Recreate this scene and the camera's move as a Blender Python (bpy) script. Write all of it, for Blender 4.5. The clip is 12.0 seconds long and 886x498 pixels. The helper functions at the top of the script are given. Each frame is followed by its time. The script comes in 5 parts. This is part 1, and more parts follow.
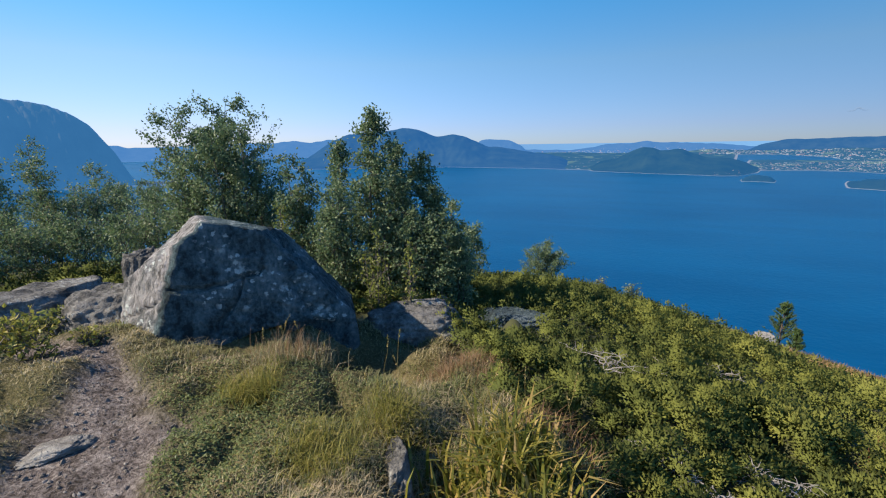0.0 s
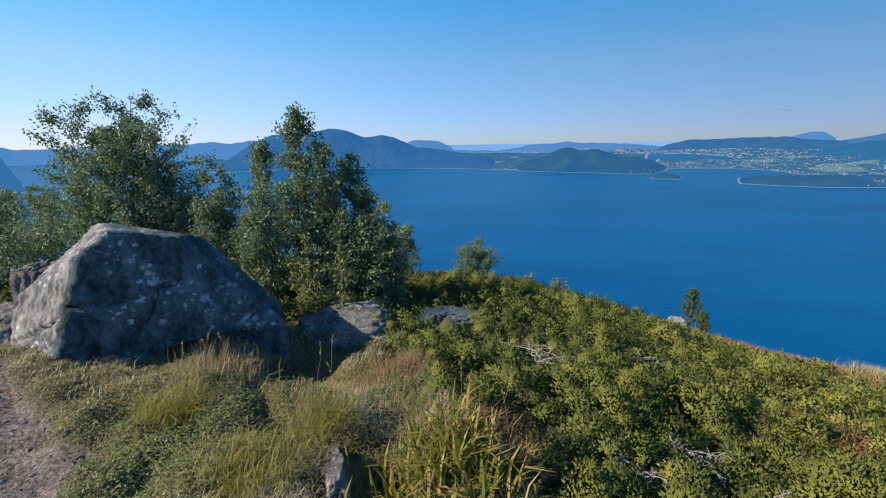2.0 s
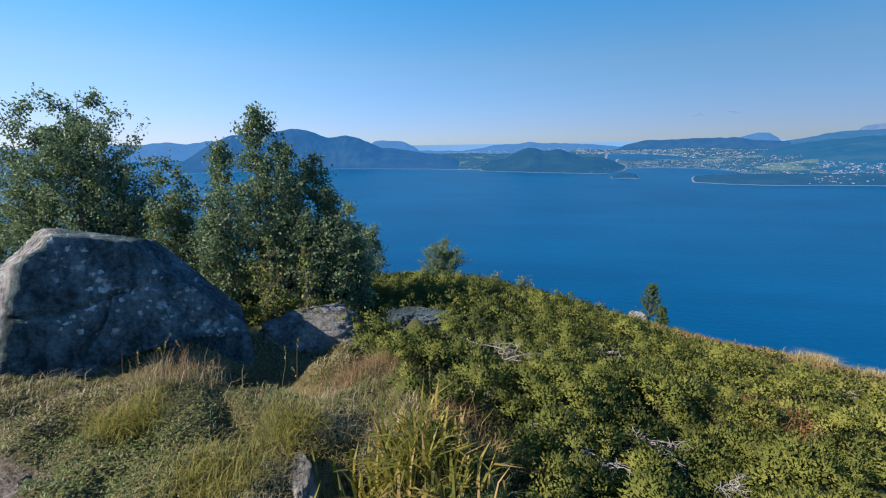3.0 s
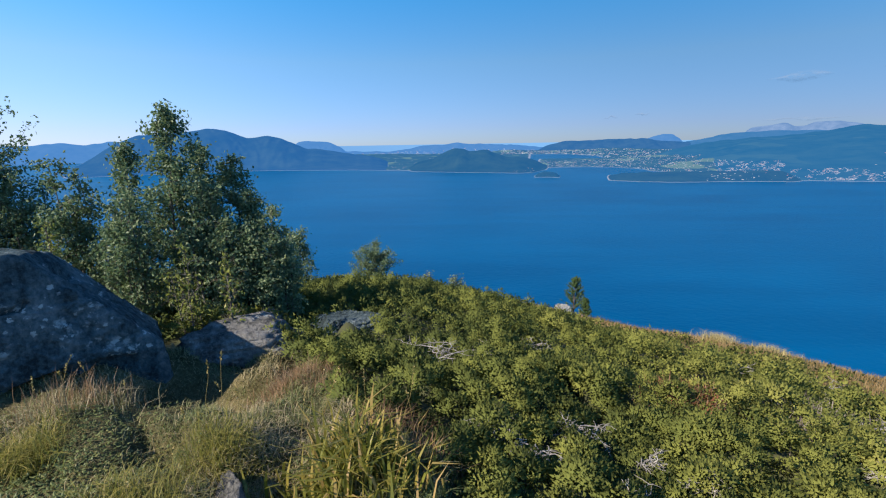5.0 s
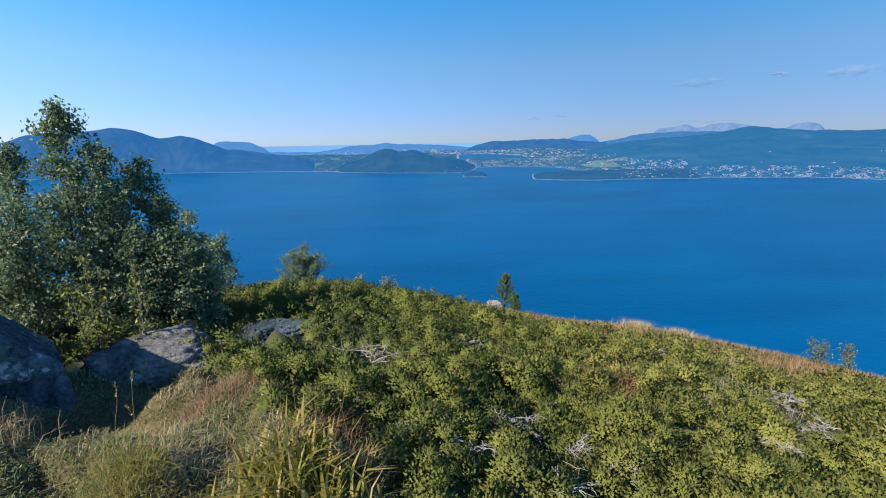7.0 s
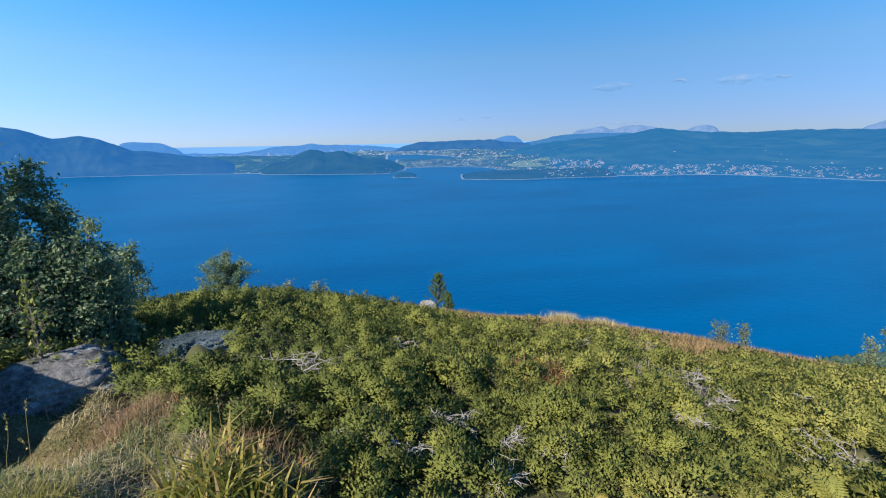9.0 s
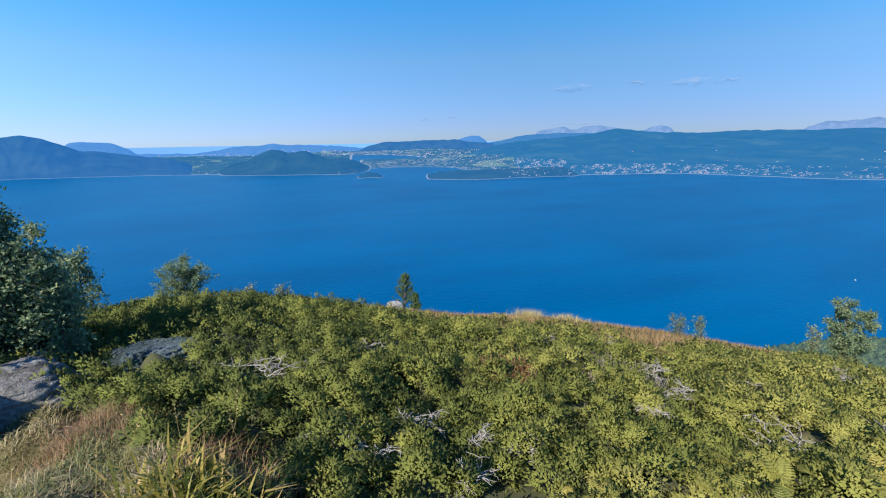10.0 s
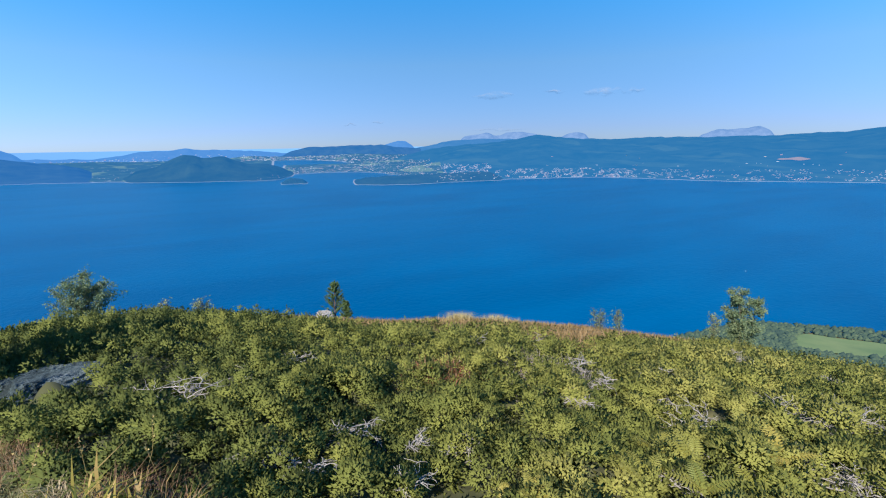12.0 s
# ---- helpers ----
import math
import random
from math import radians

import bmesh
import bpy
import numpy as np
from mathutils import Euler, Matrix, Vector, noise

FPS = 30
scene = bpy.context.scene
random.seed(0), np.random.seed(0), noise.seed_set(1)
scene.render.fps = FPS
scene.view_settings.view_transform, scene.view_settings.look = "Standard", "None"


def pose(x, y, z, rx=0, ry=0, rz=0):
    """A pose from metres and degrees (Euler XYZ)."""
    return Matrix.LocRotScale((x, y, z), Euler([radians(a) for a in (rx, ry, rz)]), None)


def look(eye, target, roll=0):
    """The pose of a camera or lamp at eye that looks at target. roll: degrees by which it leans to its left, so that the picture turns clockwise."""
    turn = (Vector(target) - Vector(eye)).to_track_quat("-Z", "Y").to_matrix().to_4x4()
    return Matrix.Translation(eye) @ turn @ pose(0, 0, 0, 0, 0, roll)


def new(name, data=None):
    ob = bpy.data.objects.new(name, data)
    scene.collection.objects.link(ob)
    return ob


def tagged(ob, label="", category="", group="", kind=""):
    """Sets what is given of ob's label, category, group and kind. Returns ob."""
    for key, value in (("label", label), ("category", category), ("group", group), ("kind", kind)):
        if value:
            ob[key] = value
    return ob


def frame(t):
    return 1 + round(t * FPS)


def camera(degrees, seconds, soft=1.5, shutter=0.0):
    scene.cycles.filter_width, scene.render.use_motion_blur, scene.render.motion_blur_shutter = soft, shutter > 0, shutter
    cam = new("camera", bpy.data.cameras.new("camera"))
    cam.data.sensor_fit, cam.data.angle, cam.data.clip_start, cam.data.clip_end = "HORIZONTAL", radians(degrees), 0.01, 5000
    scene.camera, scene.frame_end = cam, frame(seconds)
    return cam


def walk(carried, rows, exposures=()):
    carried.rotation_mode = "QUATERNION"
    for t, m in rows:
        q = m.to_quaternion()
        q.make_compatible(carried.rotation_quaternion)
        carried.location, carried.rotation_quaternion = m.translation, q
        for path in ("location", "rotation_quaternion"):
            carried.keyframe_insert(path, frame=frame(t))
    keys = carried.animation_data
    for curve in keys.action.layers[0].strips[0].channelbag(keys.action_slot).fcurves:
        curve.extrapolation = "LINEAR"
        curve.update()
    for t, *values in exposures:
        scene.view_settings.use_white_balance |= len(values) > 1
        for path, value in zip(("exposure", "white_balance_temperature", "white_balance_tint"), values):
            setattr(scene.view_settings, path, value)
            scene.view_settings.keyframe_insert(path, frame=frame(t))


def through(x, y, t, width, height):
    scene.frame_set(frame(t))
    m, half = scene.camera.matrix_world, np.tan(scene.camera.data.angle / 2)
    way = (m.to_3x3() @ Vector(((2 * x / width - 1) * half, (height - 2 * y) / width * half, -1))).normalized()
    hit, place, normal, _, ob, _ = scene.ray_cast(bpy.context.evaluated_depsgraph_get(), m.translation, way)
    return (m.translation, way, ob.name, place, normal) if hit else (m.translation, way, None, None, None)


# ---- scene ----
cam = camera(87.10, 12.0, soft=1.15)
# seconds, eye, yaw to the left, pitch, roll
PATH = [
    (0, (-0.008, -0.022, 1.654), (-3.894, 8.931, -0.524), -0.81),
    (0.5, (-0.012, -0.021, 1.656), (-3.556, 9.070, -0.531), -0.78),
    (1, (-0.012, -0.017, 1.654), (-3.218, 9.200, -0.529), -0.80),
    (1.5, (-0.012, -0.015, 1.653), (-2.873, 9.315, -0.531), -0.86),
    (2, (-0.010, -0.009, 1.649), (-2.533, 9.418, -0.535), -0.94),
    (2.5, (-0.010, -0.008, 1.649), (-2.185, 9.504, -0.540), -0.96),
    (3, (-0.009, -0.007, 1.648), (-1.831, 9.579, -0.539), -0.96),
    (5, (-0.006, -0.004, 1.648), (-0.368, 9.745, -0.551), -1.00),
    (5.5, (0.000, 0.000, 1.650), (0.000, 9.754, -0.556), -1.02),
    (6, (0.004, -0.000, 1.651), (0.370, 9.746, -0.556), -1.01),
    (6.5, (0.009, -0.001, 1.655), (0.738, 9.724, -0.558), -1.03),
    (7, (0.015, -0.001, 1.656), (1.099, 9.689, -0.562), -1.06),
    (9, (0.023, -0.001, 1.658), (2.535, 9.417, -0.572), -1.07),
    (9.5, (0.026, -0.001, 1.657), (2.890, 9.316, -0.578), -1.09),
    (10, (0.033, -0.003, 1.658), (3.230, 9.203, -0.585), -1.06),
    (10.5, (0.032, -0.005, 1.660), (3.527, 9.095, -0.570), -1.01),
    (11, (0.032, -0.004, 1.659), (3.853, 8.970, -0.550), -0.96),
    (11.5, (0.029, -0.004, 1.660), (4.238, 8.800, -0.525), -0.94),
    (12, (0.024, -0.006, 1.660), (4.602, 8.617, -0.502), -0.90),
]
walk(cam, [(t, look(eye, target, roll)) for t, eye, target, roll in PATH], exposures=[(0, 0.88, 6580, 10), (3, 0.88, 6350, 10), (5.5, 0.97, 6270, 10), (12, 1.12, 5900, 10)])
# ---- light ----
SUN_AZ, SUN_EL = -128.0, 36.5
EYE = 1.65
SEA = -84.0

world = bpy.data.worlds.new("sky")
scene.world = world
world.use_nodes = True
wn = world.node_tree.nodes
sky = wn.new("ShaderNodeTexSky")
sky.sky_type = "NISHITA"
sky.sun_disc = False
sky.sun_elevation, sky.sun_rotation = radians(SUN_EL), radians(-SUN_AZ)
sky.altitude, sky.air_density, sky.dust_density, sky.ozone_density = 1000, 0.8, 0.15, 1.2
wn["Background"].inputs["Strength"].default_value = 0.075
# the air grows paler towards the horizon and deeper blue above
where, rise = wn.new("ShaderNodeTexCoord"), wn.new("ShaderNodeSeparateXYZ")
air = wn.new("ShaderNodeValToRGB")
AIR_STOPS = [(0.0, (0.365, 0.44, 0.665)), (0.035, (0.415, 0.49, 0.735)), (0.157, (0.55, 0.785, 0.905)), (0.27, (0.36, 1.0, 1.26)), (0.45, (0.34, 0.95, 1.28)), (1.0, (0.26, 0.80, 1.36))]
while len(air.color_ramp.elements) < len(AIR_STOPS):
    air.color_ramp.elements.new(0.5)
for stop, (place, colour) in zip(air.color_ramp.elements, AIR_STOPS):
    stop.position, stop.color = place, (*colour, 1)
haze = wn.new("ShaderNodeMix")
haze.data_type, haze.blend_type = "RGBA", "MULTIPLY"
haze.inputs[0].default_value = 1.0
wl = world.node_tree.links
wl.new(where.outputs["Generated"], rise.inputs[0])
wl.new(rise.outputs["Z"], air.inputs[0])
wl.new(sky.outputs[0], haze.inputs[6])
wl.new(air.outputs[0], haze.inputs[7])
# and paler on the sun's side
to_sun, side, glow = wn.new("ShaderNodeVectorMath"), wn.new("ShaderNodeMapRange"), wn.new("ShaderNodeMix")
to_sun.operation = "DOT_PRODUCT"
to_sun.inputs[1].default_value = (math.sin(radians(SUN_AZ)), math.cos(radians(SUN_AZ)), 0.3)
side.inputs["From Min"].default_value, side.inputs["From Max"].default_value = -0.45, 0.62
side.interpolation_type = "SMOOTHSTEP"
glow.data_type, glow.blend_type = "RGBA", "MULTIPLY"
glow.inputs[7].default_value = (1.55, 1.27, 1.12, 1)
wl.new(where.outputs["Generated"], to_sun.inputs[0])
wl.new(to_sun.outputs["Value"], side.inputs["Value"])
wl.new(side.outputs[0], glow.inputs[0])
wl.new(haze.outputs[2], glow.inputs[6])
wl.new(glow.outputs[2], wn["Background"].inputs["Color"])

sun = new("sun", bpy.data.lights.new("sun", "SUN"))
sun.data.energy, sun.data.angle, sun.data.color = 4.75, radians(0.5), (1.0, 0.89, 0.70)
sun_way = Vector((math.sin(radians(SUN_AZ)) * math.cos(radians(SUN_EL)), math.cos(radians(SUN_AZ)) * math.cos(radians(SUN_EL)), math.sin(radians(SUN_EL))))
sun.matrix_world = look(sun_way * 50, (0, 0, 0))


# ---- numbers ----
def lattice(ix, iy, seed):
    h = (ix.astype(np.int64) * 374761393 + iy.astype(np.int64) * 668265263 + seed * 1442695041) & 0x7FFFFFFF
    h = ((h ^ (h >> 13)) * 1274126177) & 0x7FFFFFFF
    return ((h ^ (h >> 16)) & 0xFFFFFF) / float(0xFFFFFF)


def vnoise(x, y, seed=0):
    """Smooth value noise, -1 to 1, on arrays."""
    x, y = np.asarray(x, float), np.asarray(y, float)
    ix, iy = np.floor(x), np.floor(y)
    fx, fy = x - ix, y - iy
    fx, fy = fx * fx * (3 - 2 * fx), fy * fy * (3 - 2 * fy)
    a, b = lattice(ix, iy, seed), lattice(ix + 1, iy, seed)
    c, d = lattice(ix, iy + 1, seed), lattice(ix + 1, iy + 1, seed)
    return 2 * (a + (b - a) * fx + (c - a) * fy + (a - b - c + d) * fx * fy) - 1


def fbm(x, y, seed=0, octaves=4, gain=0.5):
    out, amp = 0.0, 1.0
    for k in range(octaves):
        out = out + amp * vnoise(x * 2**k + 17.3 * k, y * 2**k - 9.1 * k, seed + k)
        amp *= gain
    return out


def cushions(x, y, per_metre, seed):
    """Rounded cushions that meet in sharp creases: height 0 to 1, and a random number for each cushion."""
    u, w = x * per_metre, y * per_metre
    iu, iw = np.floor(u), np.floor(w)
    best, mark = np.full(u.shape, 9.0), np.zeros(u.shape)
    for a in (-1, 0, 1):
        for b in (-1, 0, 1):
            cu, cw = iu + a, iw + b
            d = np.hypot(cu + 0.1 + 0.8 * lattice(cu, cw, seed) - u, cw + 0.1 + 0.8 * lattice(cu, cw, seed + 1) - w)
            near = d < best
            best, mark = np.where(near, d, best), np.where(near, lattice(cu, cw, seed + 2), mark)
    return np.maximum(1 - (best / 0.8) ** 3, 0), mark


def step(a, b, v):
    u = np.clip((v - a) / (b - a), 0, 1)
    return u * u * (3 - 2 * u)


def polar(az, r):
    return r * np.sin(np.radians(az)), r * np.cos(np.radians(az))


# ---- the hilltop ----
CREST_AZ = [-180, -120, -70, -45, -30, -20, -13, -6, 1, 8, 15, 22, 29, 43, 50, 62, 74, 110, 180]
CREST_EL = [-12, -9.0, -9.5, -11, -13.6, -15.4, -15.5, -16.3, -17.7, -18.8, -19.8, -20.6, -20.5, -20.8, -20.8, -20.7, -20.3, -18, -12]
CREST_R = 14.0


def dome(x, y):
    """The rounded top of the hill, as the plants' mean surface."""
    r, az = np.hypot(x, y) + 1e-6, np.degrees(np.arctan2(x, y))
    zc = EYE + CREST_R * np.tan(np.radians(np.interp(az, CREST_AZ, CREST_EL)))
    p = 1 - EYE / zc
    return np.maximum(zc * (r / CREST_R) ** p, SEA - 6)


def juniper_here(x, y):
    """How much of the ground is under juniper, 0 to 1."""
    r, az = np.hypot(x, y), np.degrees(np.arctan2(x, y)) + 4 * vnoise(x * 1.3, y * 1.3, 5)
    edge = np.interp(r, [0, 1.6, 2.2, 3, 4, 4.9, 5.4, 9, 14], [6, 0, -4, -13, -18.5, -24, -38, -42, -45])
    under = step(5.4, 6.0, r) * step(-84, -78, az) * step(18, 16, r)
    return np.maximum(step(-2, 3, az - edge) * step(1.2, 1.9, r) * step(100, 88, az), under)


def heath_here(x, y):
    """Dry grass and heath along the brow."""
    r, az = np.hypot(x, y), np.degrees(np.arctan2(x, y))
    start = np.interp(az, [-20, 0, 8, 22, 34, 45, 54, 60, 80], [13.2, 11.0, 9.6, 8.6, 7.7, 7.4, 8.6, 11.0, 13.2]) + 1.8 * vnoise(x * 0.8, y * 0.8, 8)
    return step(0, 1.2, r - start)


TRAIL = [(-1.3, 0.4, 0.80), (-2.3, 0.95, 0.66), (-2.95, 1.35, 0.50), (-3.4, 1.72, 0.32), (-3.75, 2.02, 0.24), (-4.6, 1.98, 0.24), (-6.0, 2.0, 0.15)]


def trodden(x, y):
    """Bare soil of the path, along a line of x, y and half width."""
    x, y = np.asarray(x, float), np.asarray(y, float)
    best = np.full(np.broadcast(x, y).shape, 9.0)
    for (x0, y0, w0), (x1, y1, w1) in zip(TRAIL, TRAIL[1:]):
        t = np.clip(((x - x0) * (x1 - x0) + (y - y0) * (y1 - y0)) / ((x1 - x0) ** 2 + (y1 - y0) ** 2), 0, 1)
        best = np.minimum(best, np.hypot(x - x0 - t * (x1 - x0), y - y0 - t * (y1 - y0)) / (w0 + t * (w1 - w0)))
    best = best + 0.32 * vnoise(x * 4, y * 4, 4) + 0.34 * vnoise(x * 1.9, y * 1.9, 6) + 0.16 * vnoise(x * 11, y * 11, 9)
    return step(1.25, 0.55, best)


HOLLOW = (-2.15, 3.4)


def lowland_r(az):
    return np.interp(az, [44, 50, 56, 64, 68, 74, 120, 150], [120, 180, 215, 255, 267, 281, 315, 150])


def ground(x, y):
    x, y = np.asarray(x, float), np.asarray(y, float)
    r, az = np.hypot(x, y), np.degrees(np.arctan2(x, y))
    z = dome(x, y) - 0.16 * juniper_here(x, y) - 0.05 * heath_here(x, y)
    near = step(60, 20, r)
    z = z + near * (0.05 * fbm(x * 0.9, y * 0.9, 21) + 0.018 * fbm(x * 4, y * 4, 22))
    z = z + 0.06 * step(12, 6, r) * (1 - trodden(x, y)) * (np.abs(vnoise(x * 2.1, y * 2.1, 24)) - 0.3)
    z = z - 0.07 * trodden(x, y)
    # tussocks with steep little edges
    open_turf = (1 - juniper_here(x, y)) * (1 - trodden(x, y)) * step(7, 4.5, r)
    wx, wy = x + 0.12 * vnoise(x * 3.1, y * 3.1, 26), y + 0.12 * vnoise(x * 3.1, y * 3.1, 27)
    hump, mark = cushions(wx, wy, 1.9, 28)
    z = z + open_turf * (0.15 * (hump - 0.7) * (0.3 + mark) + 0.05 * (cushions(wx, wy, 5.2, 33)[0] - 0.7))
    # the drop beside the sunken stone
    z = z - 0.20 * np.exp(-(((x + 0.93) / 0.20) ** 2 + ((y - 1.93) / 0.30) ** 2))
    z = z - 0.50 * np.exp(-(((x - HOLLOW[0]) / 0.66) ** 4 + ((y - HOLLOW[1]) / 0.50) ** 4))
    z = z - 0.24 * np.exp(-(((x + 2.15) / 0.65) ** 2 + ((y - 4.25) / 0.5) ** 2))
    z = z - 0.22 * np.exp(-(((x + 2.7) / 0.45) ** 2 + ((y - 3.4) / 0.40) ** 2)) - 0.10 * np.exp(-(((x + 3.3) / 0.4) ** 2 + ((y - 2.85) / 0.22) ** 2))
    z = z + 0.16 * np.exp(-(((x + 3.7) / 0.9) ** 2 + ((y - 1.9) / 0.7) ** 2))
    z = z + 0.10 * np.exp(-(((x + 1.75) / 0.6) ** 2 + ((y - 2.25) / 0.35) ** 2))
    low = SEA + 2.5 + 1.5 * fbm(x * 0.02, y * 0.02, 31) + 6 * step(0, 120, lowland_r(az) - r)
    low = np.where((az > 40) & (az < 160), low - 12 * step(-4, 4, r - lowland_r(az)), SEA - 6)
    return np.maximum(z, low)


# ---- meshes ----
def mesh_np(name, verts, faces, mat=None, smooth=False, tone=None):
    """A mesh from arrays; faces all have as many corners as the array has columns."""
    verts, faces = np.asarray(verts, np.float32), np.asarray(faces, np.int32)
    me = bpy.data.meshes.new(name)
    n, k = faces.shape
    me.vertices.add(len(verts))
    me.vertices.foreach_set("co", verts.ravel())
    me.loops.add(n * k)
    me.loops.foreach_set("vertex_index", faces.ravel())
    me.polygons.add(n)
    me.polygons.foreach_set("loop_start", np.arange(0, n * k, k, dtype=np.int32))
    me.polygons.foreach_set("use_smooth", np.full(n, smooth))
    if tone is not None:
        me.attributes.new("tone", "FLOAT", "POINT").data.foreach_set("value", np.asarray(tone, np.float32))
    me.update(calc_edges=True)
    if mat:
        me.materials.append(mat)
    return me


def thing(name, label, category, data=None, group="", kind="", at=None):
    ob = new(name, data)
    if at is not None:
        ob.location = at
    return tagged(ob, label, category, group, kind)


def part(name, me, parent, label=""):
    ob = new(name, me)
    ob.parent = parent
    return tagged(ob, label)


def grid_faces(nu, nv):
    i = np.arange((nu - 1) * (nv - 1))
    a = (i // (nv - 1)) * nv + i % (nv - 1)
    return np.stack([a, a + 1, a + nv + 1, a + nv], 1)


def tubes(lines, sides=5):
    """Tapered tubes along polylines: (points n x 3, radii n). Returns vertices and quads."""
    V, Q, base = [], [], 0
    ang = np.arange(sides) * 2 * math.pi / sides
    for pts, rad in lines:
        pts, rad = np.asarray(pts, float), np.asarray(rad, float)
        t = np.gradient(pts, axis=0)
        t /= np.linalg.norm(t, axis=1, keepdims=True) + 1e-9
        up = np.where(np.abs(t[:, 2:3]) > 0.9, [[1.0, 0, 0]], [[0, 0, 1.0]])
        s = np.cross(t, up)
        s /= np.linalg.norm(s, axis=1, keepdims=True) + 1e-9
        w = np.cross(s, t)
        ring = pts[:, None] + rad[:, None, None] * (np.cos(ang)[None, :, None] * s[:, None] + np.sin(ang)[None, :, None] * w[:, None])
        n = len(pts)
        V.append(ring.reshape(-1, 3))
        k = np.arange(n - 1)[:, None] * sides
        j = np.arange(sides)[None]
        q = np.stack([k + j, k + (j + 1) % sides, k + sides + (j + 1) % sides, k + sides + j], -1).reshape(-1, 4)
        Q.append(q + base)
        base += n * sides
    return np.concatenate(V), np.concatenate(Q)


def frames_from(n):
    """Two directions across each unit direction n."""
    up = np.where(np.abs(n[:, 2:3]) > 0.9, [[1.0, 0, 0]], [[0, 0, 1.0]])
    s = np.cross(n, up)
    s /= np.linalg.norm(s, axis=1, keepdims=True) + 1e-9
    return s, np.cross(n, s)


def unit(v):
    return v / (np.linalg.norm(v, axis=-1, keepdims=True) + 1e-9)


def scatter(template_v, template_f, where, ahead, size, rng, tone=None, spin=True):
    """Copies of a small template (its z axis along ahead) joined into arrays."""
    n, k = len(where), len(template_v)
    s, w = frames_from(ahead)
    if spin:
        a = rng.uniform(0, 2 * math.pi, n)[:, None]
        s, w = s * np.cos(a) + w * np.sin(a), w * np.cos(a) - s * np.sin(a)
    size = np.broadcast_to(np.asarray(size, float), (n,))[:, None, None]
    v = where[:, None] + size * (template_v[None, :, 0:1] * s[:, None] + template_v[None, :, 1:2] * w[:, None] + template_v[None, :, 2:3] * ahead[:, None])
    f = template_f[None] + (np.arange(n) * k)[:, None, None]
    tone = None if tone is None else np.repeat(tone, k)
    return v.reshape(-1, 3), f.reshape(-1, template_f.shape[1]), tone


# ---- materials ----
def material(name):
    m = bpy.data.materials.new(name)
    m.use_nodes = True
    nt = m.node_tree
    return m, nt.nodes, nt.links, nt.nodes["Principled BSDF"]


def ramp(nodes, stops):
    r = nodes.new("ShaderNodeValToRGB")
    e = r.color_ramp.elements
    while len(e) < len(stops):
        e.new(0.5)
    for el, (p, c) in zip(e, stops):
        el.position, el.color = p, (*c, 1)
    return r


def noise_node(nodes, links, scale, detail=5, rough=0.6, coords="Object", squash=None):
    tc = nodes.new("ShaderNodeTexCoord")
    n = nodes.new("ShaderNodeTexNoise")
    n.inputs["Scale"].default_value, n.inputs["Detail"].default_value, n.inputs["Roughness"].default_value = scale, detail, rough
    if squash:
        mp = nodes.new("ShaderNodeMapping")
        mp.inputs["Scale"].default_value = squash
        links.new(tc.outputs[coords], mp.inputs["Vector"])
        links.new(mp.outputs[0], n.inputs["Vector"])
    else:
        links.new(tc.outputs[coords], n.inputs["Vector"])
    return n


def mix(nodes, links, fac, a, b, kind="MIX"):
    m = nodes.new("ShaderNodeMix")
    m.data_type, m.blend_type = "RGBA", kind
    for socket, v in ((m.inputs[0], fac), (m.inputs[6], a), (m.inputs[7], b)):
        if isinstance(v, (int, float)):
            socket.default_value = v
        elif isinstance(v, tuple):
            socket.default_value = (*v, 1)
        else:
            links.new(v, socket)
    return m.outputs[2]


def bump(nodes, links, p, height, strength, distance):
    b = nodes.new("ShaderNodeBump")
    b.inputs["Strength"].default_value, b.inputs["Distance"].default_value = strength, distance
    links.new(height, b.inputs["Height"])
    links.new(b.outputs[0], p.inputs["Normal"])


def leaf_material(name, stops, through=0.3, rough=0.5, field=0.7, glow=(0.25, 0.3, 0.05), gloss=0.35):
    """Foliage: its tone runs along the stops by plant and by patch, and it lets some light through."""
    m, n, l, p = material(name)
    at = n.new("ShaderNodeAttribute")
    at.attribute_name = "tone"
    nz = noise_node(n, l, field, 3)
    add = n.new("ShaderNodeMath")
    add.operation = "MULTIPLY_ADD"
    l.new(nz.outputs[0], add.inputs[0])
    add.inputs[1].default_value = 0.7
    sub = n.new("ShaderNodeMath")
    sub.operation = "SUBTRACT"
    l.new(at.outputs["Fac"], sub.inputs[0])
    sub.inputs[1].default_value = 0.35
    l.new(sub.outputs[0], add.inputs[2])
    r = ramp(n, stops)
    l.new(add.outputs[0], r.inputs[0])
    l.new(r.outputs[0], p.inputs["Base Color"])
    p.inputs["Roughness"].default_value = rough
    p.inputs["Specular IOR Level"].default_value = gloss
    tr = n.new("ShaderNodeBsdfTranslucent")
    l.new(mix(n, l, 0.5, r.outputs[0], glow), tr.inputs["Color"])
    ms = n.new("ShaderNodeMixShader")
    ms.inputs[0].default_value = through
    l.new(p.outputs[0], ms.inputs[1])
    l.new(tr.outputs[0], ms.inputs[2])
    l.new(ms.outputs[0], n["Material Output"].inputs[0])
    return m


